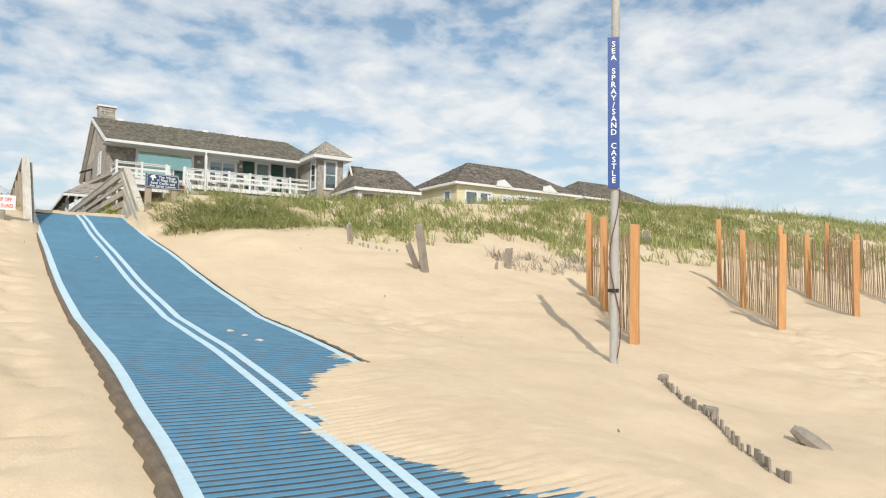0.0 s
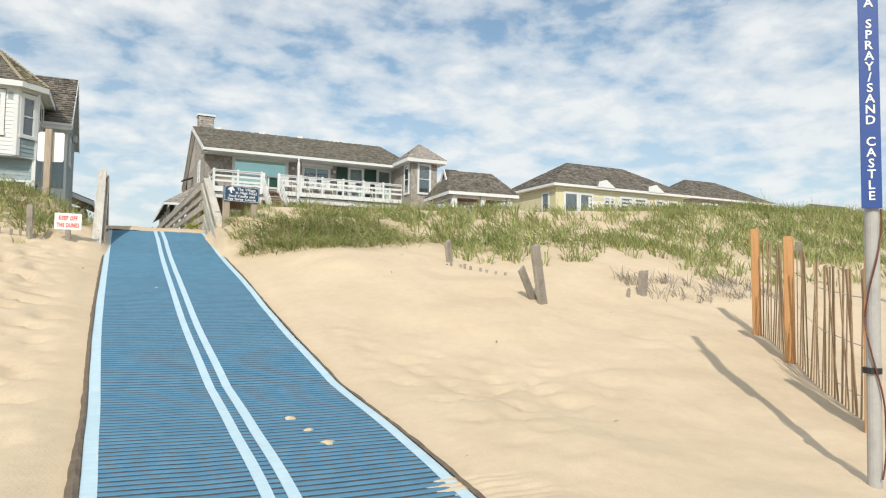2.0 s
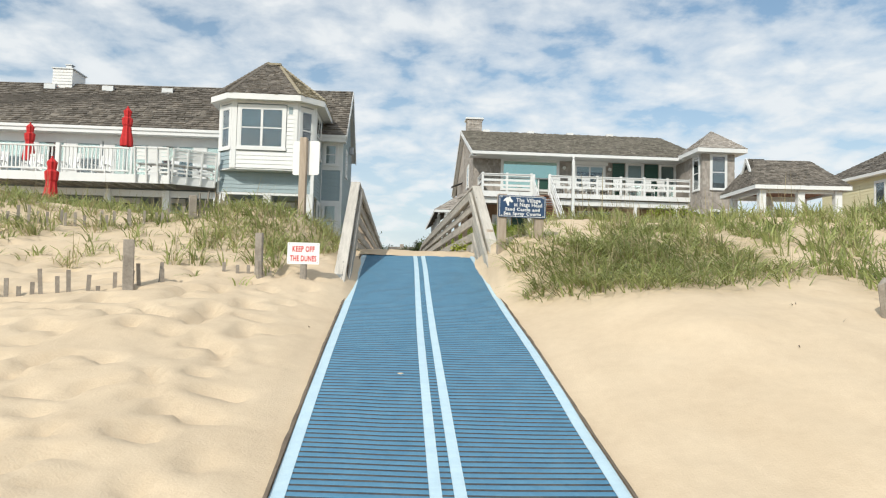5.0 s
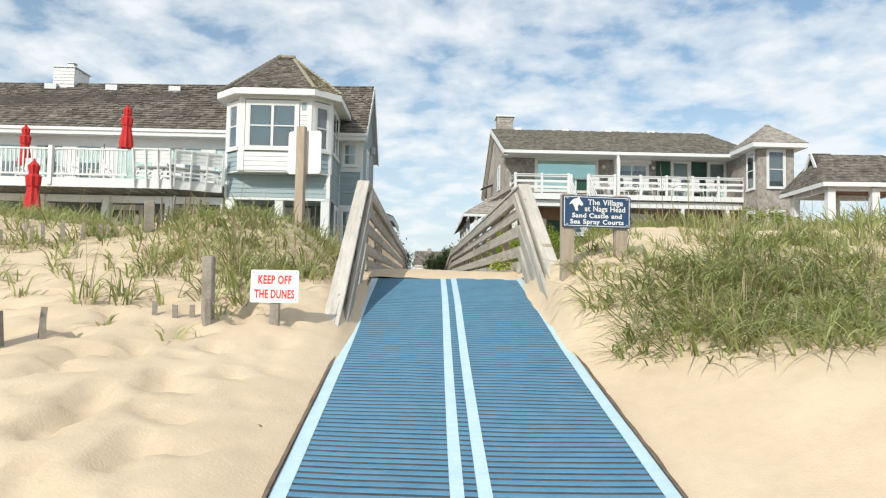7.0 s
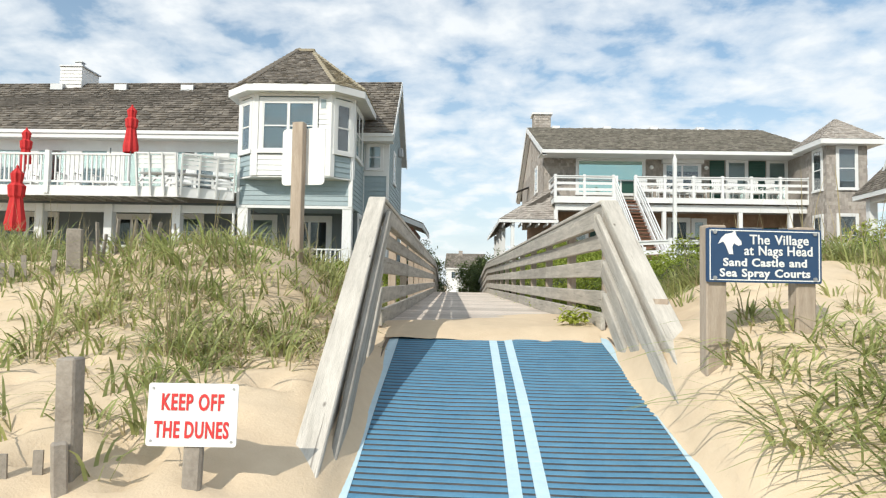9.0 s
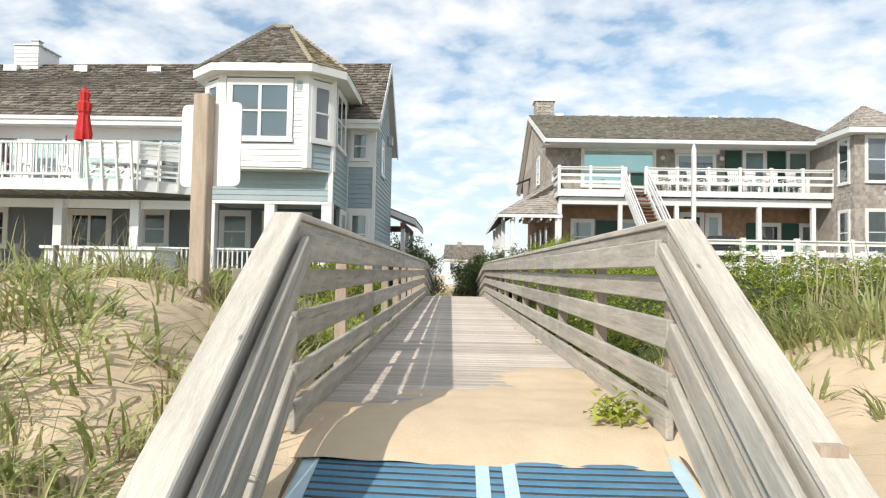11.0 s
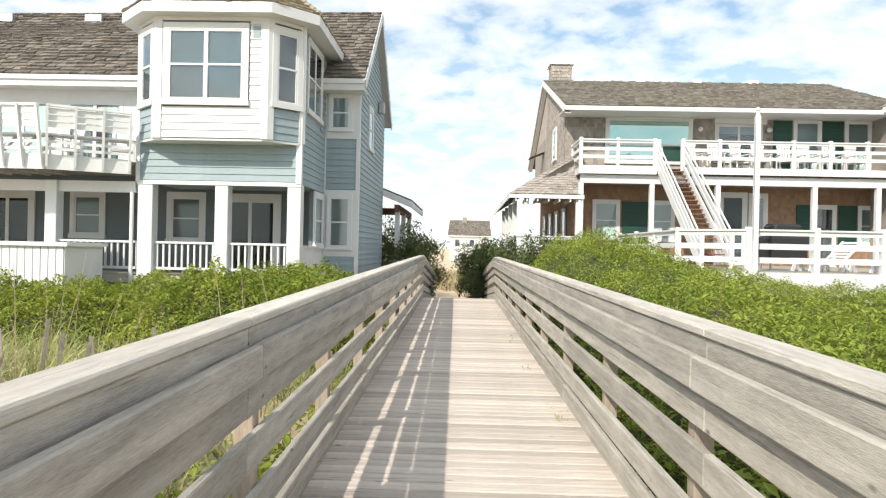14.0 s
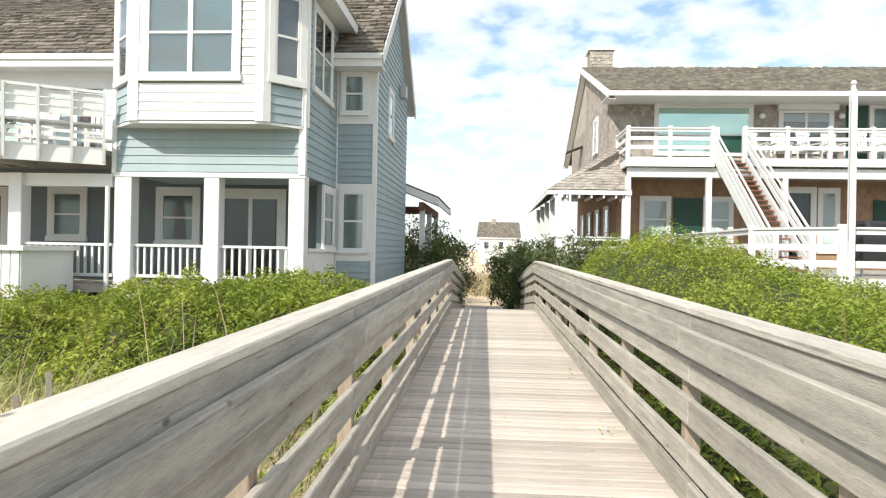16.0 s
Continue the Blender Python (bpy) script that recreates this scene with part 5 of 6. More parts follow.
def lath_fence(posts):
    a = thing("dune_fence", Matrix(), "new sand fence of wired wooden laths on orange timber posts", "fence", "sand fences")
    for (x, y) in posts:
        z = ground_z(x, y)
        bm = bmesh.new()
        box(bm, -0.052, 0.052, -0.048, 0.048, -0.5, 1.37 + rng.uniform(-0.04, 0.04))
        soften(bm, 0.008)
        o = part("post", bm, NEWWOOD, a)
        o.matrix_local = pose(x, y, z, rng.uniform(-1.5, 1.5), rng.uniform(-1.5, 1.5), 40 + rng.uniform(-8, 8))
    bm = bmesh.new()
    box(bm, -0.016, 0.016, -0.004, 0.004, -0.12, 1.25)
    lath = mesh_of("lath", bm, LATH)
    for (x0, y0), (x1, y1) in zip(posts, posts[1:]):
        L = math.hypot(x1 - x0, y1 - y0)
        n = int(L / 0.088)
        ang = math.degrees(math.atan2(y1 - y0, x1 - x0))
        off = Vector((-(y1 - y0), x1 - x0, 0)).normalized() * -0.065
        tops = []
        for i in range(n):
            f = (i + 0.5) / n
            x, y = x0 + (x1 - x0) * f + off.x, y0 + (y1 - y0) * f + off.y
            z = ground_z(x, y) + 0.02 - 0.06 * math.sin(f * math.pi)
            o = part("lath", lath, None, a)
            o.matrix_local = pose(x, y, z, rng.uniform(-3, 3), rng.uniform(-2.5, 2.5), ang + rng.uniform(-10, 10))
            tops.append((x, y, z))
        for h in (0.2, 0.62, 1.02):
            bm = bmesh.new()
            for p, q in zip(tops[::3], tops[3::3]):
                rod(bm, (p[0], p[1], p[2] + h), (q[0], q[1], q[2] + h), 0.004, n=4)
            part("wire", bm, METAL, a)


lath_fence([(5.1, -3.22), (6.4, -1.38), (7.22, -0.18)])
lath_fence([(8.62, -2.7), (10.3, -0.86), (11.36, 0.46)])
lath_fence([(11.92, -1.98), (13.33, -0.24), (14.6, 1.2)])
lath_fence([(14.9, -1.5), (16.6, 0.5), (18.0, 2.1)])


def picket_row(pts, hmin, hmax, gap=0.11, posts=(), label="old grey sand fence half buried in the dune"):
    a = thing("old_fence", Matrix(), label, "fence", "old sand fences")
    bm = bmesh.new()
    box(bm, -0.02, 0.02, -0.006, 0.006, -0.3, 1.0)
    picket = mesh_of("picket", bm, DRIFTWOOD)
    for (x0, y0), (x1, y1) in zip(pts, pts[1:]):
        L = math.hypot(x1 - x0, y1 - y0)
        n = max(2, int(L / gap))
        for i in range(n):
            f = (i + rng.uniform(0.3, 0.7)) / n
            x, y = x0 + (x1 - x0) * f, y0 + (y1 - y0) * f
            h = rng.uniform(hmin, hmax)
            o = part("picket", picket, None, a)
            k = 7 * min(1.0, h * 2.5)
            o.matrix_local = pose(x, y, ground_z(x, y) + h - 1.0, rng.uniform(-k, k), rng.uniform(-k, k), math.degrees(math.atan2(y1 - y0, x1 - x0)) + rng.uniform(-15, 15))
    for x, y, h, w_ in posts:
        bm = bmesh.new()
        box(bm, -w_ / 2, w_ / 2, -w_ / 2, w_ / 2, -0.5, h)
        soften(bm, 0.008)
        o = part("post", bm, DRIFTWOOD, a)
        o.matrix_local = pose(x, y, ground_z(x, y), rng.uniform(-3, 3), rng.uniform(-3, 3), rng.uniform(0, 40))


picket_row([(3.96, -4.64), (3.57, -5.16), (3.25, -5.7), (2.91, -6.14), (2.55, -6.72)], 0.03, 0.07, 0.05, ((3.96, -4.66, 0.06, 0.07), (3.31, -5.66, 0.06, 0.08)))
picket_row([(-2.65, 4.75), (-3.2, 4.35), (-4.6, 3.75), (-6.8, 3.0)], 0.1, 0.26, 0.115, ((-3.0, 4.4, 0.5, 0.11),))
picket_row([(-8.8, 6.5), (-6.3, 7.2), (-3.9, 8.25)], 0.16, 0.3, 0.13, ((-6.9, 7.05, 0.34, 0.12),))
picket_row([(-3.76, 8.25), (-3.73, 9.4), (-3.55, 10.5), (-2.9, 11.6), (-2.2, 12.3)], 0.24, 0.36, 0.12, ((-3.78, 8.35, 0.38, 0.12), (-2.7, 11.9, 0.5, 0.12)))
picket_row([(-7.0, 14.6), (-4.6, 16.2), (-2.4, 17.6)], 0.4, 0.75, 0.2, ((-2.9, 17.4, 0.9, 0.12),))
picket_row([(-2.35, 5.35), (-2.0, 5.5)], 0.06, 0.16, 0.12, ((-1.93, 5.5, 0.5, 0.085), (-1.9, 5.4, 0.2, 0.06)))
picket_row([(4.25, 3.4), (4.6, 2.9), (5.0, 2.5)], 0.02, 0.08, 0.12)
picket_row([(13.0, -3.6), (14.0, -3.9), (15.0, -4.3)], 0.04, 0.1, 0.12)


def old_post(x, y, h, w_, t, lean, label):
    a = thing("old_post", pose(x, y, ground_z(x, y), lean[0], lean[1], lean[2]), label, "post", "old posts in the sand")
    bm = bmesh.new()
    box(bm, -w_ / 2, w_ / 2, -t / 2, t / 2, -0.4, h)
    for v in bm.verts:
        if v.co.z > 0:
            v.co.z += rng.uniform(-0.05, 0.02)
    soften(bm, 0.01)
    part("timber", bm, DRIFTWOOD, a)


old_post(4.78, 1.15, 0.82, 0.17, 0.06, (0, -14, 25), "weathered grey plank leaning in open sand")
old_post(4.72, 1.3, 0.5, 0.12, 0.05, (0, -32, 20), "short weathered board leaning against a plank in sand")
old_post(6.8, 1.6, 0.38, 0.11, 0.11, (2, 3, 15), "short weathered square post standing in open sand")
old_post(6.5, 1.55, 0.14, 0.05, 0.05, (2, 5, 15), "thin grey stump of a stake in sand")
old_post(4.45, 3.6, 0.36, 0.13, 0.06, (0, -12, 30), "short weathered plank leaning below the dune grass")
old_post(13.2, 4.2, 0.4, 0.12, 0.12, (2, 3, 15), "short weathered square post near dune grass")


def drift_log():
    a = thing("driftwood", pose(3.53, -6.24, ground_z(3.53, -6.24) + 0.03, 8, -34, 118), "split grey driftwood slab lying on sand", "driftwood")
    bm = bmesh.new()
    prev = None
    for k in range(7):
        f = k / 6
        r = 0.02 + 0.06 * math.sin(math.pi * (0.15 + 0.75 * f))
        ring = [bm.verts.new((-0.13 + 0.26 * f, r * 0.8 * math.cos(t * math.tau / 8), r * 0.7 * math.sin(t * math.tau / 8) + rng.uniform(-0.006, 0.006))) for t in range(8)]
        if prev:
            for t in range(8):
                bm.faces.new((prev[t], prev[(t + 1) % 8], ring[(t + 1) % 8], ring[t]))
        else:
            bm.faces.new(ring[::-1])
        prev = ring
    bm.faces.new(prev)
    part("slab", bm, DRIFTWOOD, a)


drift_log()


def sand_on_deck():
    """Sand blown over the first boards, and small bits of litter on the sand."""
    def f(x, y):
        p = BW.inverted() @ Vector((x, y, 0))
        n = noise.noise(Vector((x * 1.6, y * 1.6, 4))) * 0.045 + noise.noise(Vector((x * 5, y * 5, 8))) * 0.015
        edge = 2.25 + 0.4 * math.sin(p.x * 2.1) + 0.45 * p.x
        h = 0.046 * smooth(edge + 0.5, edge - 0.9, p.y) - 0.028
        low, high = base_z(y) - 0.03, deck_z(max(p.y, 0)) + h + n * 0.75
        return low + (high - low) * smooth(-0.25, 0.4, p.y + 0.1 * noise.noise(Vector((x * 3, 0, 1))))
    o = new("sand_drift", grid_mesh("sand_drift", list(np.arange(-1.35, 0.78, 0.04)), list(np.arange(8.45, 11.6, 0.04)), f, SAND))
    tagged(o, "wind-blown sand lying over the first deck boards", "sand", kind="structure")


sand_on_deck()


# ---- plants ----
def blades(name, spots, material, label, length, count, width=0.007, spread=0.09, lean=0.55, seed=1):
    r = random.Random(seed)
    v, f = [], []
    for x, y, s in spots:
        z = ground_z(x, y)
        wind = r.uniform(-0.9, 1.1)
        for _ in range(int(count * r.uniform(0.6, 1.3))):
            a, d = r.uniform(0, math.tau), spread * s * math.sqrt(r.random())
            bx, by = x + d * math.cos(a), y + d * math.sin(a)
            L = length * s * r.uniform(0.55, 1.2)
            la = a + r.uniform(-0.9, 0.9)
            ln = lean * r.uniform(0.2, 1.3)
            dx, dy = math.cos(la) * ln + 0.12 * wind, math.sin(la) * ln + 0.05
            px, py = -math.sin(la + 0.6), math.cos(la + 0.6)
            w0 = width * r.uniform(0.7, 1.3)
            k = len(v)
            flop = min(0.85, 0.1 + 0.42 * ln)
            for t, ww in ((0, 1.0), (0.35, 0.95), (0.62, 0.8), (0.84, 0.5), (1.0, 0.0)):
                out = 0.30 * t + 0.55 * t * t
                cx, cy, cz = bx + dx * L * out, by + dy * L * out, z - 0.03 + L * (t - flop * t * t * (0.35 + 0.65 * t))
                v.append((cx - px * w0 * ww, cy - py * w0 * ww, cz))
                if ww:
                    v.append((cx + px * w0 * ww, cy + py * w0 * ww, cz))
            f += [(k, k + 1, k + 3, k + 2), (k + 2, k + 3, k + 5, k + 4), (k + 4, k + 5, k + 7, k + 6), (k + 6, k + 7, k + 8)]
    me = bpy.data.meshes.new(name)
    me.from_pydata(v, [], f)
    me.materials.append(material)
    return tagged(new(name, me), label, "grass", kind="stuff")


pr = random.Random(11)


def scatter(n, x0, x1, y0, y1, keep, s0=0.7, s1=1.2):
    out = []
    while n > 0:
        x, y = pr.uniform(x0, x1), pr.uniform(y0, y1)
        n -= 1
        if pr.random() < keep(x, y):
            out.append((x, y, pr.uniform(s0, s1)))
    return out


def patch(x, y, k=0.5, lo=-0.1):
    return smooth(lo, lo + 0.4, noise.noise(Vector((x * k, y * k, 2.5))))


def clump(x, y):
    u = x - mid_x(y)
    foot = smooth(4.5, 5.2, y + 0.25 * math.sin(x * 3.1) - 0.3 * abs(x - 2.6) * (x > 2.6) * 0.5)
    bare = smooth(0.8, 1.2, ((x - 1.75) / 0.95) ** 2 + ((y - 8.2) / 1.7) ** 2)
    return foot * bare * smooth(4.7, 4.2, x + 0.25 * math.sin(y * 2)) * (0.35 + 0.65 * patch(x, y, 1.3, -0.3)) * smooth(1.3, 1.65, u)


dense = scatter(520, 1.2, 4.8, 4.5, 7.3, clump, 0.4, 0.95)
dense += scatter(140, 1.15, 2.6, 5.0, 6.9, lambda x, y: 0.75 if x - mid_x(y) > 1.16 else 0, 0.35, 0.75)
back = scatter(520, 1.5, 5.0, 7.3, 11.0, clump, 0.45, 0.8)
back += scatter(60, 1.3, 2.3, 6.2, 9.5, lambda x, y: 0.4 if x - mid_x(y) > 1.3 else 0, 0.35, 0.65)
sparse = scatter(3600, 4.8, 22, 3.2, 15, lambda x, y: (0.3 + 0.7 * patch(x, y, 0.6, -0.2)) * smooth(2.6 + 0.02 * x, 5.2, y + 0.5 * math.sin(x * 1.3)), 0.55, 1.1)
sparse += scatter(900, 9, 26, 2.2, 6, lambda x, y: 0.3 + 0.7 * patch(x, y, 0.7), 0.7, 1.2)
sparse += scatter(2400, 15, 46, 6, 15, lambda x, y: 0.9, 0.7, 1.2)
sparse += scatter(4600, 12, 62, 4.0, 24, lambda x, y: (0.45 + 0.55 * patch(x, y, 0.3)) * smooth(3.4, 6.5, y), 0.8, 1.5)
left = scatter(3300, -13, -1.6, 4.9, 14.5, lambda x, y: (0.28 + 0.72 * patch(x, y, 0.9, -0.3)) * smooth(4.6, 7.6, y + 0.16 * (x + 2)) + (0.06 if y > 5.2 else 0), 0.45, 1.0)
left += scatter(1300, -40, -10, 4.5, 15, lambda x, y: 0.35 + 0.65 * patch(x, y, 0.4), 0.8, 1.4)
left += scatter(600, -9, -1.7, 10.0, 14.5, lambda x, y: 0.9, 0.8, 1.2)
beside = scatter(900, -10, -1.75, 11, 20, lambda x, y: 0.75 if x - mid_x(y) < -1.2 else 0, 0.8, 1.4)
beside += scatter(420, 1.0, 5.5, 10.4, 14.5, lambda x, y: 0.85 if x - mid_x(y) > 1.25 else 0, 0.45, 0.8)
beside += scatter(230, 1.9, 3.8, 9.0, 11.6, lambda x, y: 0.8, 0.6, 1.0)
left += scatter(115, -3.3, -1.3, 6.6, 8.9, lambda x, y: 0.8 if x - mid_x(y) < -1.3 else 0, 0.5, 0.95)
blades("dune_grass", dense, BLADE, "dense green dune grass flopping over sand beside the mat", 0.5, 12, 0.0078, 0.2, 2.2, 1)
blades("dune_grass", back, BLADE, "green dune grass behind the welcome sign", 0.42, 13, 0.008, 0.15, 1.1, 9)
blades("dune_grass", sparse, BLADE, "patchy green dune grass over the sand ridge", 0.44, 11, 0.0105, 0.15, 1.0, 2)
blades("dune_grass", left, BLADE, "sparse grey-green dune grass on sloping sand", 0.46, 9, 0.0085, 0.13, 1.45, 3)
blades("dune_grass", beside, BLADE, "long dune grass growing along the boardwalk", 0.48, 12, 0.0085, 0.15, 1.0, 4)
stalks = [(x, y, s) for x, y, s in dense[::12] + back[::6] + sparse[::12] + left[::12] + beside[::7]]
blades("dry_stalks", stalks, DRY, "thin dry straw-coloured seed stalks among grass", 0.8, 5, 0.0035, 0.1, 0.25, 5)
blades("dry_grass", dense[::3] + back[::3] + left[::2] + beside[::2] + sparse[::5], DRY, "dry straw blades low among the dune grass", 0.34, 8, 0.0055, 0.12, 1.3, 6)
tall = scatter(34, -9, -2.6, 14.5, 19.5, lambda x, y: 0.9, 0.8, 1.25) + scatter(20, 2.2, 6, 10.5, 13.5, lambda x, y: 0.9, 0.6, 0.9) + scatter(12, 1.9, 3.4, 9.2, 10.8, lambda x, y: 0.9, 0.5, 0.75)
blades("tall_stalks", tall, DRY, "tall thin dry seed stalks before the houses", 1.7, 2, 0.006, 0.15, 0.22, 10)
twigs = scatter(90, 6.9, 9.6, 1.4, 2.5, lambda x, y: 0.9, 0.6, 1.1)
blades("dead_twigs", twigs, DRIFTWOOD, "low dead twigs along the foot of the dune", 0.34, 8, 0.006, 0.12, 1.2, 7)


def leaf_cloud(name, points, material, label, category, size, seed, parent=None, stuff=True, flat=0.5):
    r = random.Random(seed)
    v, f = [], []
    for x, y, z in points:
        s = size * r.uniform(0.6, 1.3)
        a, tilt, roll_ = r.uniform(0, math.tau), r.uniform(-0.9, 0.9) * flat * 2, r.uniform(-0.9, 0.9) * flat * 2
        ca, sa = math.cos(a), math.sin(a)
        k = len(v)
        for lx, ly, lz in ((-1, 0, 0), (0, -0.42, 0.16), (1, 0, -0.12), (0, 0.42, 0.16)):
            lx, ly, lz = lx * s, ly * s, lz * s
            lz2 = lz + lx * math.sin(tilt) + ly * math.sin(roll_)
            v.append((x + ca * lx - sa * ly, y + sa * lx + ca * ly, z + lz2))
        f += [(k, k + 1, k + 2), (k, k + 2, k + 3)]
    me = bpy.data.meshes.new(name)
    me.from_pydata(v, [], f)
    me.materials.append(material)
    if parent:
        return part(name, me, None, parent)
    return tagged(new(name, me), label, category, kind="stuff" if stuff else "")


TWIG = surface("red_twig", (0.22, 0.11, 0.06), (0.36, 0.22, 0.13), 4, 0.8, 0)
# dark brown-green for the sheet below the leaves; shade put into its colour
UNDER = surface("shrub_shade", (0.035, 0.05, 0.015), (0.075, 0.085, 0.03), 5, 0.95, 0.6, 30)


def right_top(x, y):
    u = x - mid_x(y)
    n = 0.24 * noise.noise(Vector((x * 0.7, y * 0.7, 1))) + 0.20 * noise.noise(Vector((x * 1.9, y * 1.9, 3)))
    h = 1.55 + 0.95 * smooth(11.5, 14, y) * smooth(1.15, 2.2, u) + 0.9 * math.exp(-((x - 1.7) / 2.6) ** 2 - ((y - 25.0) / 4.5) ** 2)
    h += 0.45 * math.exp(-((x - 6.2) / 2.6) ** 2 - ((y - 13.2) / 1.8) ** 2)
    h -= 0.5 * smooth(2.4, 4.5, x) * smooth(13.5, 17, y)
    h += 0.38 * smooth(21, 25, y) * smooth(3.5, 5, x)
    h -= 1.3 * smooth(26.3, 27.3, y) * smooth(4.0, 5.0, x) + 1.5 * smooth(28.5, 31, y)
    return h + n


def left_top(x, y):
    u = x - mid_x(y)
    n = 0.24 * noise.noise(Vector((x * 0.8, y * 0.8, 6))) + 0.2 * noise.noise(Vector((x * 2.0, y * 2.0, 9)))
    h = 1.2 + 1.3 * smooth(17.0, 20.5, y + 0.1 * x) * smooth(-1.4, -2.6, u) - 0.3 * smooth(-4.5, -7, x) - 0.2 * smooth(-9, -14, x)
    return h + n - 1.6 * smooth(23.6, 24.2, y)


def shrub_mass(name, x0, x1, y0, y1, top, inside, n, label, seed, size):
    r = random.Random(seed)
    # closed sheet under the leaf surface, painted dark in place of inner shade
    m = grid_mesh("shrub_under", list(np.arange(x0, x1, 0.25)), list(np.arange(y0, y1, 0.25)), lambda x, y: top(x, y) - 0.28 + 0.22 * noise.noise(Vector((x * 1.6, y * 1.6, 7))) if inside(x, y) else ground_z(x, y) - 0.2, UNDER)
    o = tagged(new("shrub_branches", m), "dark sheet standing in for the shaded twiggy inside of low coastal shrubs", "shrub", kind="stuff")
    pts = []
    while len(pts) < n:
        x, y = r.uniform(x0, x1), r.uniform(y0, y1) if r.random() < 0.6 else y0 + (y1 - y0) * r.random() ** 1.6
        if inside(x, y):
            lump = 0.30 * max(0, noise.noise(Vector((x * 4, y * 4, 0)))) + 0.22 * noise.noise(Vector((x * 1.6, y * 1.6, 7)))
            pts.append((x, y, top(x, y) - abs(r.gauss(0, 0.13)) + 0.04 + lump))
    leaf_cloud(name, pts, LEAF, label, "shrub", size, seed)
    stems = [(p[0], p[1], r.uniform(0.6, 1.1)) for p in pts[:: max(1, n // 260)]]
    v, f = [], []
    for x, y, s in stems:
        z, k = top(x, y) - 0.25, len(v)
        dx, dy, L = r.uniform(-0.16, 0.16), r.uniform(-0.16, 0.16), 0.62 * s
        v += [(x - 0.004, y, z), (x + 0.004, y, z), (x + dx, y + dy, z + L), (x, y + 0.004, z)]
        f += [(k, k + 1, k + 2), (k + 1, k + 3, k + 2), (k + 3, k, k + 2)]
    me = bpy.data.meshes.new("shrub_twigs")
    me.from_pydata(v, [], f)
    me.materials.append(TWIG)
    tagged(new("shrub_twigs", me), "thin reddish bare twigs rising out of the shrubs", "shrub", kind="stuff")


def in_right(x, y):
    u = x - mid_x(y)
    return u > 1.25 + 0.1 * math.sin(y * 3) and right_top(x, y) > ground_z(x, y) + 0.25 and not (x > 4.0 and y > 27.2)


def in_left(x, y):
    return x - mid_x(y) < -1.35 and left_top(x, y) > ground_z(x, y) + 0.2 and y < 24.2


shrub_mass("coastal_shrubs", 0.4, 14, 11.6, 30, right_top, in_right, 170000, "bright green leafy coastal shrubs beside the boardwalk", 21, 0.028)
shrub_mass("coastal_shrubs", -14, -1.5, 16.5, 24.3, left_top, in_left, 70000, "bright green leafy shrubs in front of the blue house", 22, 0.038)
r5 = random.Random(31)
side = []
for k in range(9000):
    v = r5.uniform(2.5, 19)
    s = r5.choice((-1, 1, 1))
    p = BW @ Vector((s * (1.2 + abs(r5.gauss(0, 0.25))), v, 0))
    g = ground_z(p.x, p.y)
    if noise.noise(Vector((p.x * 1.3, p.y * 1.3, 3))) > (-0.05 if s > 0 else 0.05):
        side.append((p.x, p.y, g + r5.uniform(0.02, 0.75 if s > 0 else 0.5)))
leaf_cloud("vine_leaves", side, LEAF, "trailing green leaves under the boardwalk rails", "shrub", 0.045, 33)


def deck_weed(x, y, z, n, seed, size=0.028):
    r = random.Random(seed)
    pts = [(x + r.gauss(0, 0.06), y + r.gauss(0, 0.06), z + 0.02 + abs(r.gauss(0, 0.06))) for _ in range(n)]
    o = leaf_cloud("weed", pts, LEAF, "small green weed growing through sand on the deck", "weed", size, seed)
    return o


pw = BW @ Vector((0.76, 0.45, 0))
deck_weed(pw.x, pw.y, deck_z(0.45) + 0.03, 120, 41, 0.034)
for k in range(5):
    pw = BW @ Vector((0.82 - 0.02 * k, 4.2 + k * 2.3, 0))
    deck_weed(pw.x, pw.y, deck_z(4.2 + 2.3 * k), 14, 50 + k, 0.016)


JUNIPER = surface("juniper_green", (0.07, 0.115, 0.035), (0.19, 0.23, 0.075), 1.5, 0.65, 0, island=0.35, thin=0.3)


def juniper(x, y, h, rad, seed):
    r = random.Random(seed)
    g = ground_z(x, y)
    a = thing("juniper", pose(x, y, g), "dark green bushy juniper beside the lane", "tree", "junipers")
    bm = bmesh.new()
    limbs = []
    rod(bm, (0, 0, -0.2), (0.05, 0.03, h * 0.8), 0.09, 0.03)
    for k in range(9):
        t, an = r.uniform(0.15, 0.75), r.uniform(0, math.tau)
        e = Vector((math.cos(an) * rad * 0.8, math.sin(an) * rad * 0.8, h * (t + 0.2)))
        rod(bm, (0.02, 0.01, h * t), e, 0.035, 0.012, 6)
        limbs.append(e)
    part("trunk", bm, TRUNK, a)
    pts = []
    for c in limbs + [Vector((0, 0, h * q)) for q in (0.5, 0.7, 0.9, 1.0)]:
        for _ in range(14):
            cc = c + Vector((r.gauss(0, rad * 0.22), r.gauss(0, rad * 0.22), r.gauss(0, h * 0.09)))
            for _ in range(26):
                pts.append((cc.x + r.gauss(0, 0.11), cc.y + r.gauss(0, 0.11), max(0.05, cc.z + r.gauss(0, 0.10))))
    leaf_cloud("crown", pts, JUNIPER, "", "", 0.055, seed, a, flat=0.9)


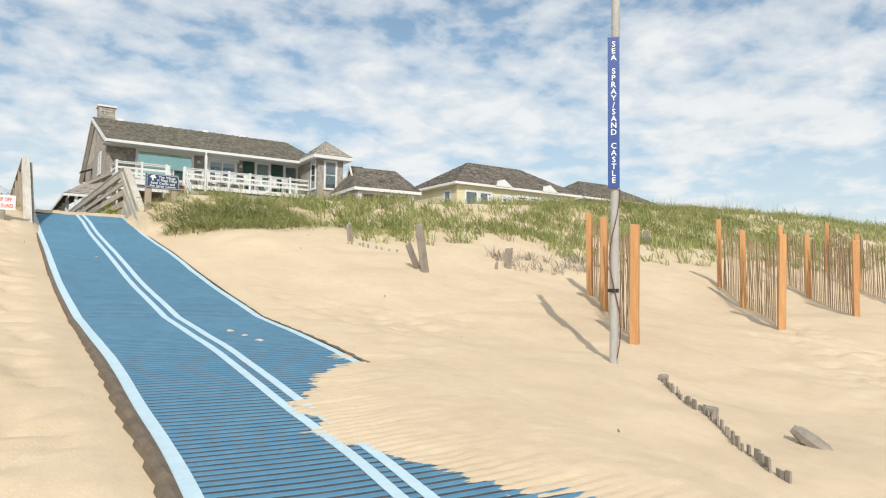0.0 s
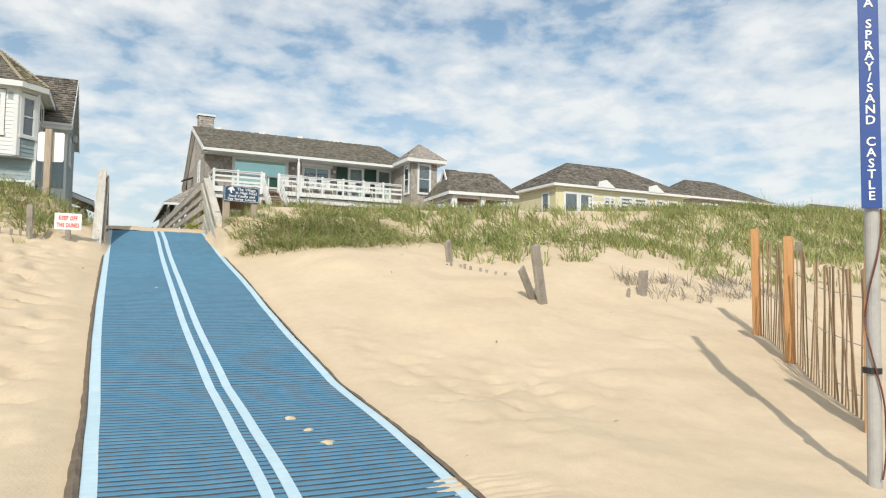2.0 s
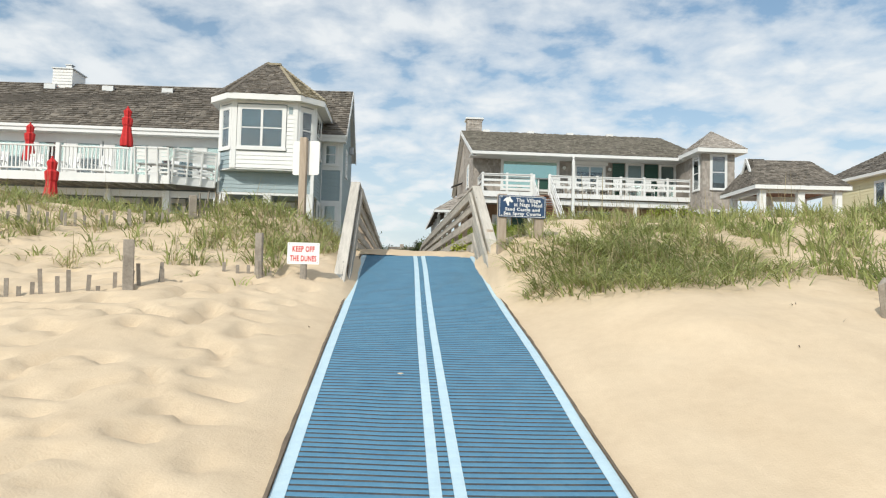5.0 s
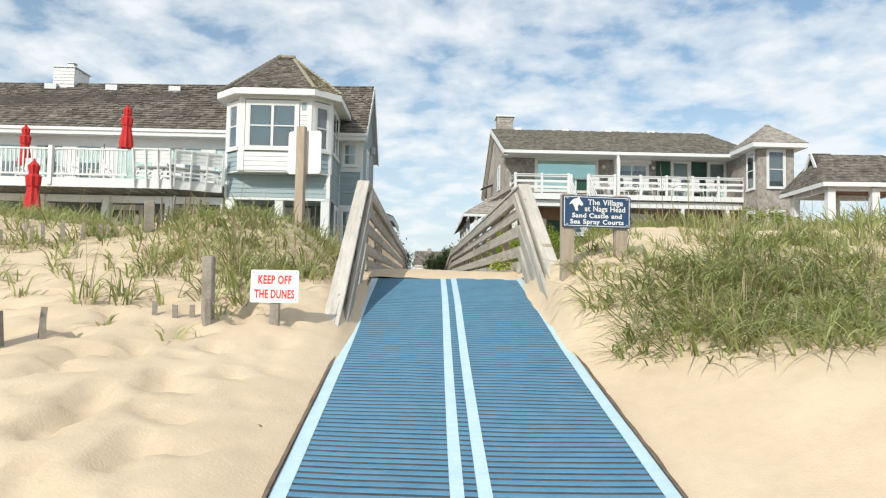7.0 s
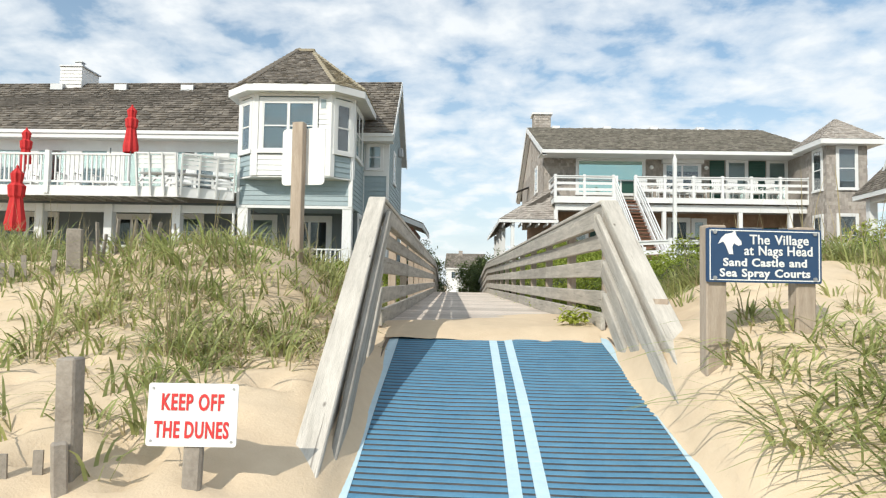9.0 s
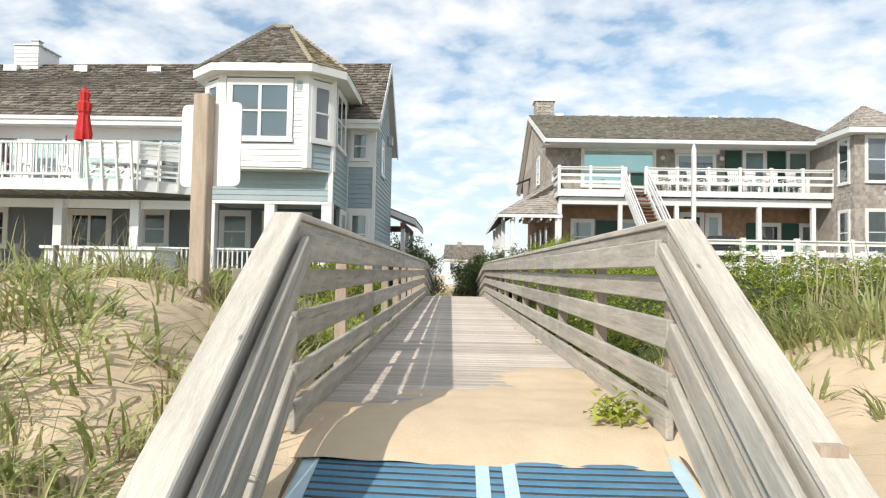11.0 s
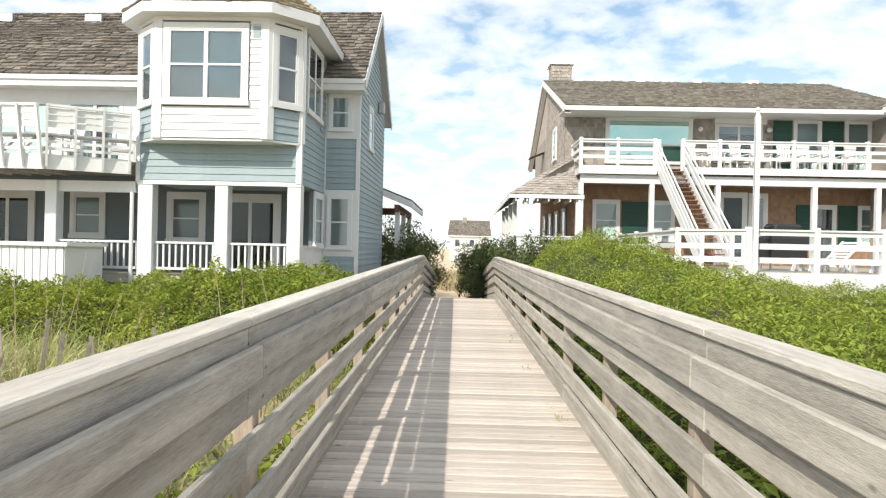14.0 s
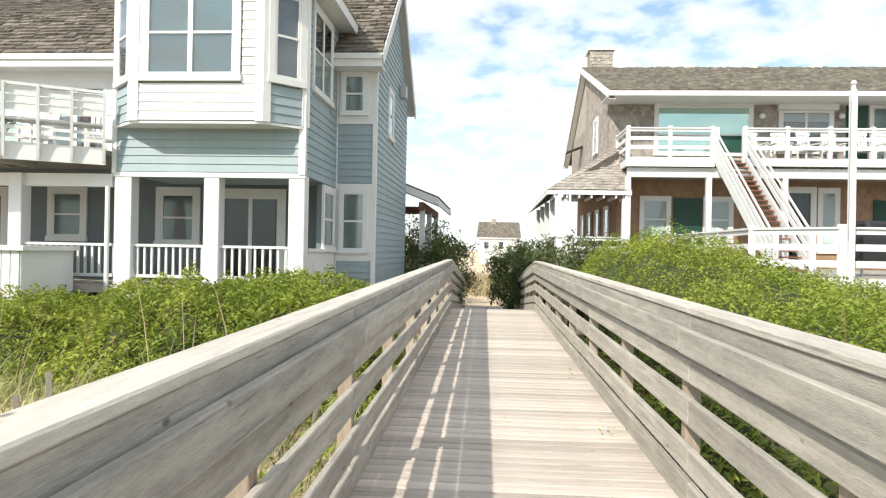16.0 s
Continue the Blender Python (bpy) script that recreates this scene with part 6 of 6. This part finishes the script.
for i, (x, y, h, rad) in enumerate(((-3.4, 33.5, 2.5, 1.1), (-4.4, 36.5, 3.0, 1.3), (-3.9, 40, 2.6, 1.3), (-1.2, 38.5, 2.3, 0.9), (-0.6, 34.5, 2.4, 1.0), (0.0, 36.5, 2.6, 1.1), (0.6, 33.0, 2.3, 1.0), (-5.6, 45, 3.0, 1.5), (-0.9, 45, 2.7, 1.4), (1.4, 35, 2.4, 1.0))):
    juniper(x, y, h, rad, 60 + i)

field = scatter(900, -16, 6, 50, 75, lambda x, y: 1.0, 1.0, 1.6)
blades("dry_meadow", field, DRY, "pale dry grass beyond the boardwalk's end", 0.7, 12, 0.03, 0.5, 0.4, 8)


# ---- furniture and fittings of the houses ----
def closed_umbrella(m, h, label):
    a = thing("parasol", m, label, "parasol", "closed red parasols")
    bm = bmesh.new()
    rod(bm, (0, 0, -0.05), (0, 0, h), 0.022)
    part("pole", bm, METAL, a)
    bm = bmesh.new()
    prev = None
    prof = ((h - 1.55, 0.19), (h - 1.35, 0.2), (h - 1.0, 0.15), (h - 0.75, 0.12), (h - 0.7, 0.15), (h - 0.45, 0.17), (h - 0.38, 0.1), (h - 0.15, 0.13), (h, 0.02))
    for z, rr in prof:
        ring = [bm.verts.new(((rr * (1 + 0.22 * (k % 2))) * math.cos(k * math.tau / 16), (rr * (1 + 0.22 * (k % 2))) * math.sin(k * math.tau / 16), z)) for k in range(16)]
        if prev:
            for k in range(16):
                bm.faces.new((prev[k], prev[(k + 1) % 16], ring[(k + 1) % 16], ring[k]))
        prev = ring
    bm.faces.new(prev)
    part("canopy", bm, RED, a)
    bm = bmesh.new()
    bmesh.ops.create_icosphere(bm, subdivisions=2, radius=0.035)
    o = part("finial", bm, RED, a)
    o.location = (0, 0, h + 0.02)
    bm = bmesh.new()
    rod(bm, (0, 0, 0), (0, 0, 0.08), 0.25, 0.22, 16)
    part("base", bm, METAL, a)


closed_umbrella(HL @ pose(-8.25, -2.5, 4.93), 2.84, "closed red parasol standing on the white raised deck")
closed_umbrella(HL @ pose(-12.8, -0.9, 4.93), 2.4, "closed red parasol standing near the deck wall")
gx, gy = -11.77, 18.3
closed_umbrella(pose(gx, gy, ground_z(gx, gy)), 4.72 - ground_z(gx, gy), "closed red parasol standing behind the dune")


def white_chair(m, rocker=True):
    a = thing("deck_chair", m, "white slatted wooden rocking chair on the upper deck", "chair", "white deck chairs")
    seat = boxes("seat", WHITE, a, "", (-0.24, 0.24, -0.24, 0.24, 0.375, 0.40))
    for k in range(4):
        boxes("slat", WHITE, seat, "", (-0.26, 0.26, -0.25 + k * 0.125, -0.14 + k * 0.125, 0.40, 0.425))
    bm = bmesh.new()
    box(bm, -0.26, 0.26, 0.36, 0.40, 1.0, 1.1)
    back = part("backrest", bm, WHITE, a)
    for k in range(5):
        bm = bmesh.new()
        slab(bm, (-0.2 + k * 0.1, 0.24, 0.43), (-0.2 + k * 0.1, 0.42, 1.12), 0.075, 0.02, (0, -1, 0.2))
        part("slat", bm, WHITE, back)
    for x in (-0.27, 0.27):
        for y, z in ((-0.22, 0.64), (0.24, 0.64)):
            bm = bmesh.new()
            box(bm, x - 0.025, x + 0.025, y - 0.025, y + 0.025, 0.03, z)
            part("leg", bm, WHITE, a)
        bm = bmesh.new()
        box(bm, x - 0.05, x + 0.05, -0.3, 0.3, 0.64, 0.665)
        part("armrest", bm, WHITE, a)
        bm = bmesh.new()
        prev = None
        for k in range(7):
            y = -0.4 + k * 0.14
            z = 0.10 * (y / 0.42) ** 2
            if prev:
                slab(bm, (x, prev[0], prev[1] + 0.02), (x, y, z + 0.02), 0.03, 0.04)
            prev = (y, z)
        part("rocker", bm, WHITE, a)
    return a


chair = white_chair(HR @ pose(5.2, 0.2, 6.44, rz=8))
for x, y, rz in ((6.1, 0.25, -6), (7.0, 0.1, 12), (7.9, 0.3, 0), (8.8, 0.15, -10), (9.7, 0.2, 5), (10.7, 0.3, -4), (11.6, 0.2, 10)):
    copy_thing(chair, HR @ pose(x, y, 6.44, rz=rz))
lchair = copy_thing(chair, HL @ pose(-10.6, -1.9, 4.93, rz=5))
lchair["label"] = "white slatted wooden chair on the raised deck"
for x, y, rz in ((-9.6, -1.5, -6), (-12.4, -1.4, 4), (-6.9, -1.6, -30), (-5.6, -1.4, 25), (-13.6, -1.7, 0)):
    c = copy_thing(lchair, HL @ pose(x, y, 4.93, rz=rz))


def lounger(m):
    a = thing("lounge_chair", m, "white strapped lounge chair with raised back on the lower deck", "lounge chair", "white lounge chairs")
    for s in (-0.3, 0.3):
        bm = bmesh.new()
        slab(bm, (s, -0.95, 0.34), (s, 0.35, 0.34), 0.05, 0.06)
        slab(bm, (s, 0.35, 0.34), (s, 0.95, 0.86), 0.05, 0.06)
        part("side_rail", bm, WHITE, a)
        for y in (-0.75, 0.3):
            bm = bmesh.new()
            slab(bm, (s, y - 0.15, 0.0), (s, y, 0.33), 0.05, 0.09, (0, 1, 0))
            slab(bm, (s, y + 0.15, 0.0), (s, y, 0.33), 0.05, 0.09, (0, 1, 0))
            part("leg", bm, WHITE, a)
    for k in range(11):
        bm = bmesh.new()
        box(bm, -0.3, 0.3, -0.92 + k * 0.115, -0.84 + k * 0.115, 0.36, 0.372)
        part("strap", bm, WHITE, a)
    for k in range(6):
        bm = bmesh.new()
        y = 0.42 + k * 0.09
        slab(bm, (-0.3, y, 0.43 + k * 0.079), (0.3, y, 0.43 + k * 0.079), 0.075, 0.012, (0, -0.65, 0.75))
        part("strap", bm, WHITE, a)
    return a


l0 = lounger(HR @ pose(6.3, -7.8, 2.7, rz=-70))
for x, y, rz in ((7.9, -7.6, -62), (9.4, -7.8, -75), (11.2, -7.7, -66), (13.0, -7.6, -70)):
    copy_thing(l0, HR @ pose(x, y, 2.7, rz=rz))


def grill():
    a = thing("covered_grill", HR @ pose(5.45, -7.0, 2.7, rz=6), "barbecue grill under a black cover on the lower deck", "grill")
    bm = bmesh.new()
    box(bm, -0.6, 0.6, -0.35, 0.35, 0.2, 1.0)
    box(bm, -0.42, 0.42, -0.32, 0.32, 1.0, 1.34)
    soften(bm, 0.07)
    for v in bm.verts:
        v.co += Vector((rng.uniform(-0.02, 0.02), rng.uniform(-0.02, 0.02), rng.uniform(-0.02, 0.02)))
    part("cover", bm, BLACKCLOTH, a)
    for x in (-0.5, 0.5):
        for y in (-0.25, 0.25):
            boxes("leg", METAL, a, "", (x - 0.025, x + 0.025, y - 0.025, y + 0.025, 0.0, 0.3))


grill()


def flag_pole():
    p = HR.inverted() @ Vector((6.23, 27.45, 0))
    a = thing("flagpole", HR @ pose(p.x, p.y, 2.3), "white painted wooden flagpole at the lower deck rail", "flagpole")
    bm = bmesh.new()
    box(bm, -0.065, 0.065, -0.065, 0.065, 0, 4.4)
    soften(bm, 0.015)
    part("pole", bm, WHITE, a)
    bm = bmesh.new()
    bmesh.ops.create_uvsphere(bm, u_segments=16, v_segments=10, radius=0.06)
    o = part("ball", bm, WHITE, a)
    o.location = (0, 0, 4.57)
    bm = bmesh.new()
    rod(bm, (0, 0, 4.35), (0, 0, 4.54), 0.07, 0.03, 12)
    part("neck", bm, WHITE, a)
    bm = bmesh.new()
    rod(bm, (-0.09, -0.07, 1.2), (-0.08, -0.07, 4.2), 0.008, n=5)
    part("halyard", bm, METAL, a)


flag_pole()


# small litter: flopped grass at the clump's foot, twigs on the sand, sand lying on the mat
foot = scatter(80, 1.9, 4.2, 4.5, 5.4, lambda x, y: 0.8, 0.7, 1.2)
blades("fallen_grass", foot, BLADE, "flopped green grass blades lying on the sand", 0.5, 7, 0.006, 0.12, 1.9, 70)
bits = scatter(46, -5, 9, -6.5, 6, lambda x, y: 1.0 if abs(x - mid_x(y)) > 1.1 else 0, 0.5, 1.3)
blades("beach_litter", bits, DRIFTWOOD, "small dark twigs and weed bits on the sand", 0.09, 3, 0.006, 0.05, 2.0, 71)


def sand_patch(u, y, r, seed):
    x = mid_x(y) + u

    def f(px, py):
        d = math.hypot(px - x, py - y) / r
        return base_z(py) - 0.002 + 0.013 * (1 - d * d) + 0.014 * noise.noise(Vector((px * 14, py * 14, seed)))
    o = new("sand_patch", grid_mesh("sand_patch", list(np.arange(x - r, x + r, r / 6)), list(np.arange(y - r, y + r, r / 6)), f, SAND))
    tagged(o, "small patch of sand lying in the mat's ribs", "sand", "sand patches", kind="stuff")


for k, (u, y, r) in enumerate(((0.3, -2.2, 0.045), (0.4, -2.75, 0.05), (-0.28, 2.6, 0.04), (0.34, -2.5, 0.04))):
    sand_patch(u, y, r, k)


def mat_drift():
    """Sand blown over the mat's lower end; the ribs come through where it thins out."""
    def f(x, y):
        u = x - mid_x(y)
        lim = float(np.interp(y, (-8.6, -7.4, -6.6, -6.25, -5.95, -5.6, -5.2, -4.85, -4.5, -4.1, -3.75), (1.2, 0.95, 0.62, 0.42, 0.2, 0.12, 0.0, 0.02, 0.22, 0.5, 0.95)))
        lim += 0.15 * noise.noise(Vector((y * 1.7, u * 0.9, 6))) + 0.14 * noise.noise(Vector((y * 5.5, u * 2.0, 2))) + 0.08 * noise.noise(Vector((y * 15.0, u * 1.5, 8)))
        h = min(0.03, max(-0.05, (u - lim) * 0.05)) + 0.012 + 0.006 * noise.noise(Vector((x * 7, y * 9, 1))) + 0.0025 * noise.noise(Vector((x * 20, y * 26, 3))) - (0.004 * math.cos((y + 9.6 - 0.052) / 0.063 * math.tau) + 0.006) * smooth(0.45, 0.15, u - lim)
        k = smooth(1.0, 1.9, u)
        low = ground_z(x, y) - 0.03 if k > 0 else 0.0
        return (base_z(y) + h) * (1 - k) + low * k
    o = new("sand_drift", grid_mesh("sand_drift", list(np.arange(0.0, 2.8, 0.025)), list(np.arange(-9.3, -3.45, 0.01575)), f, SAND))
    tagged(o, "wind-blown sand thinning out over the mat's ribs", "sand", kind="structure")


mat_drift()
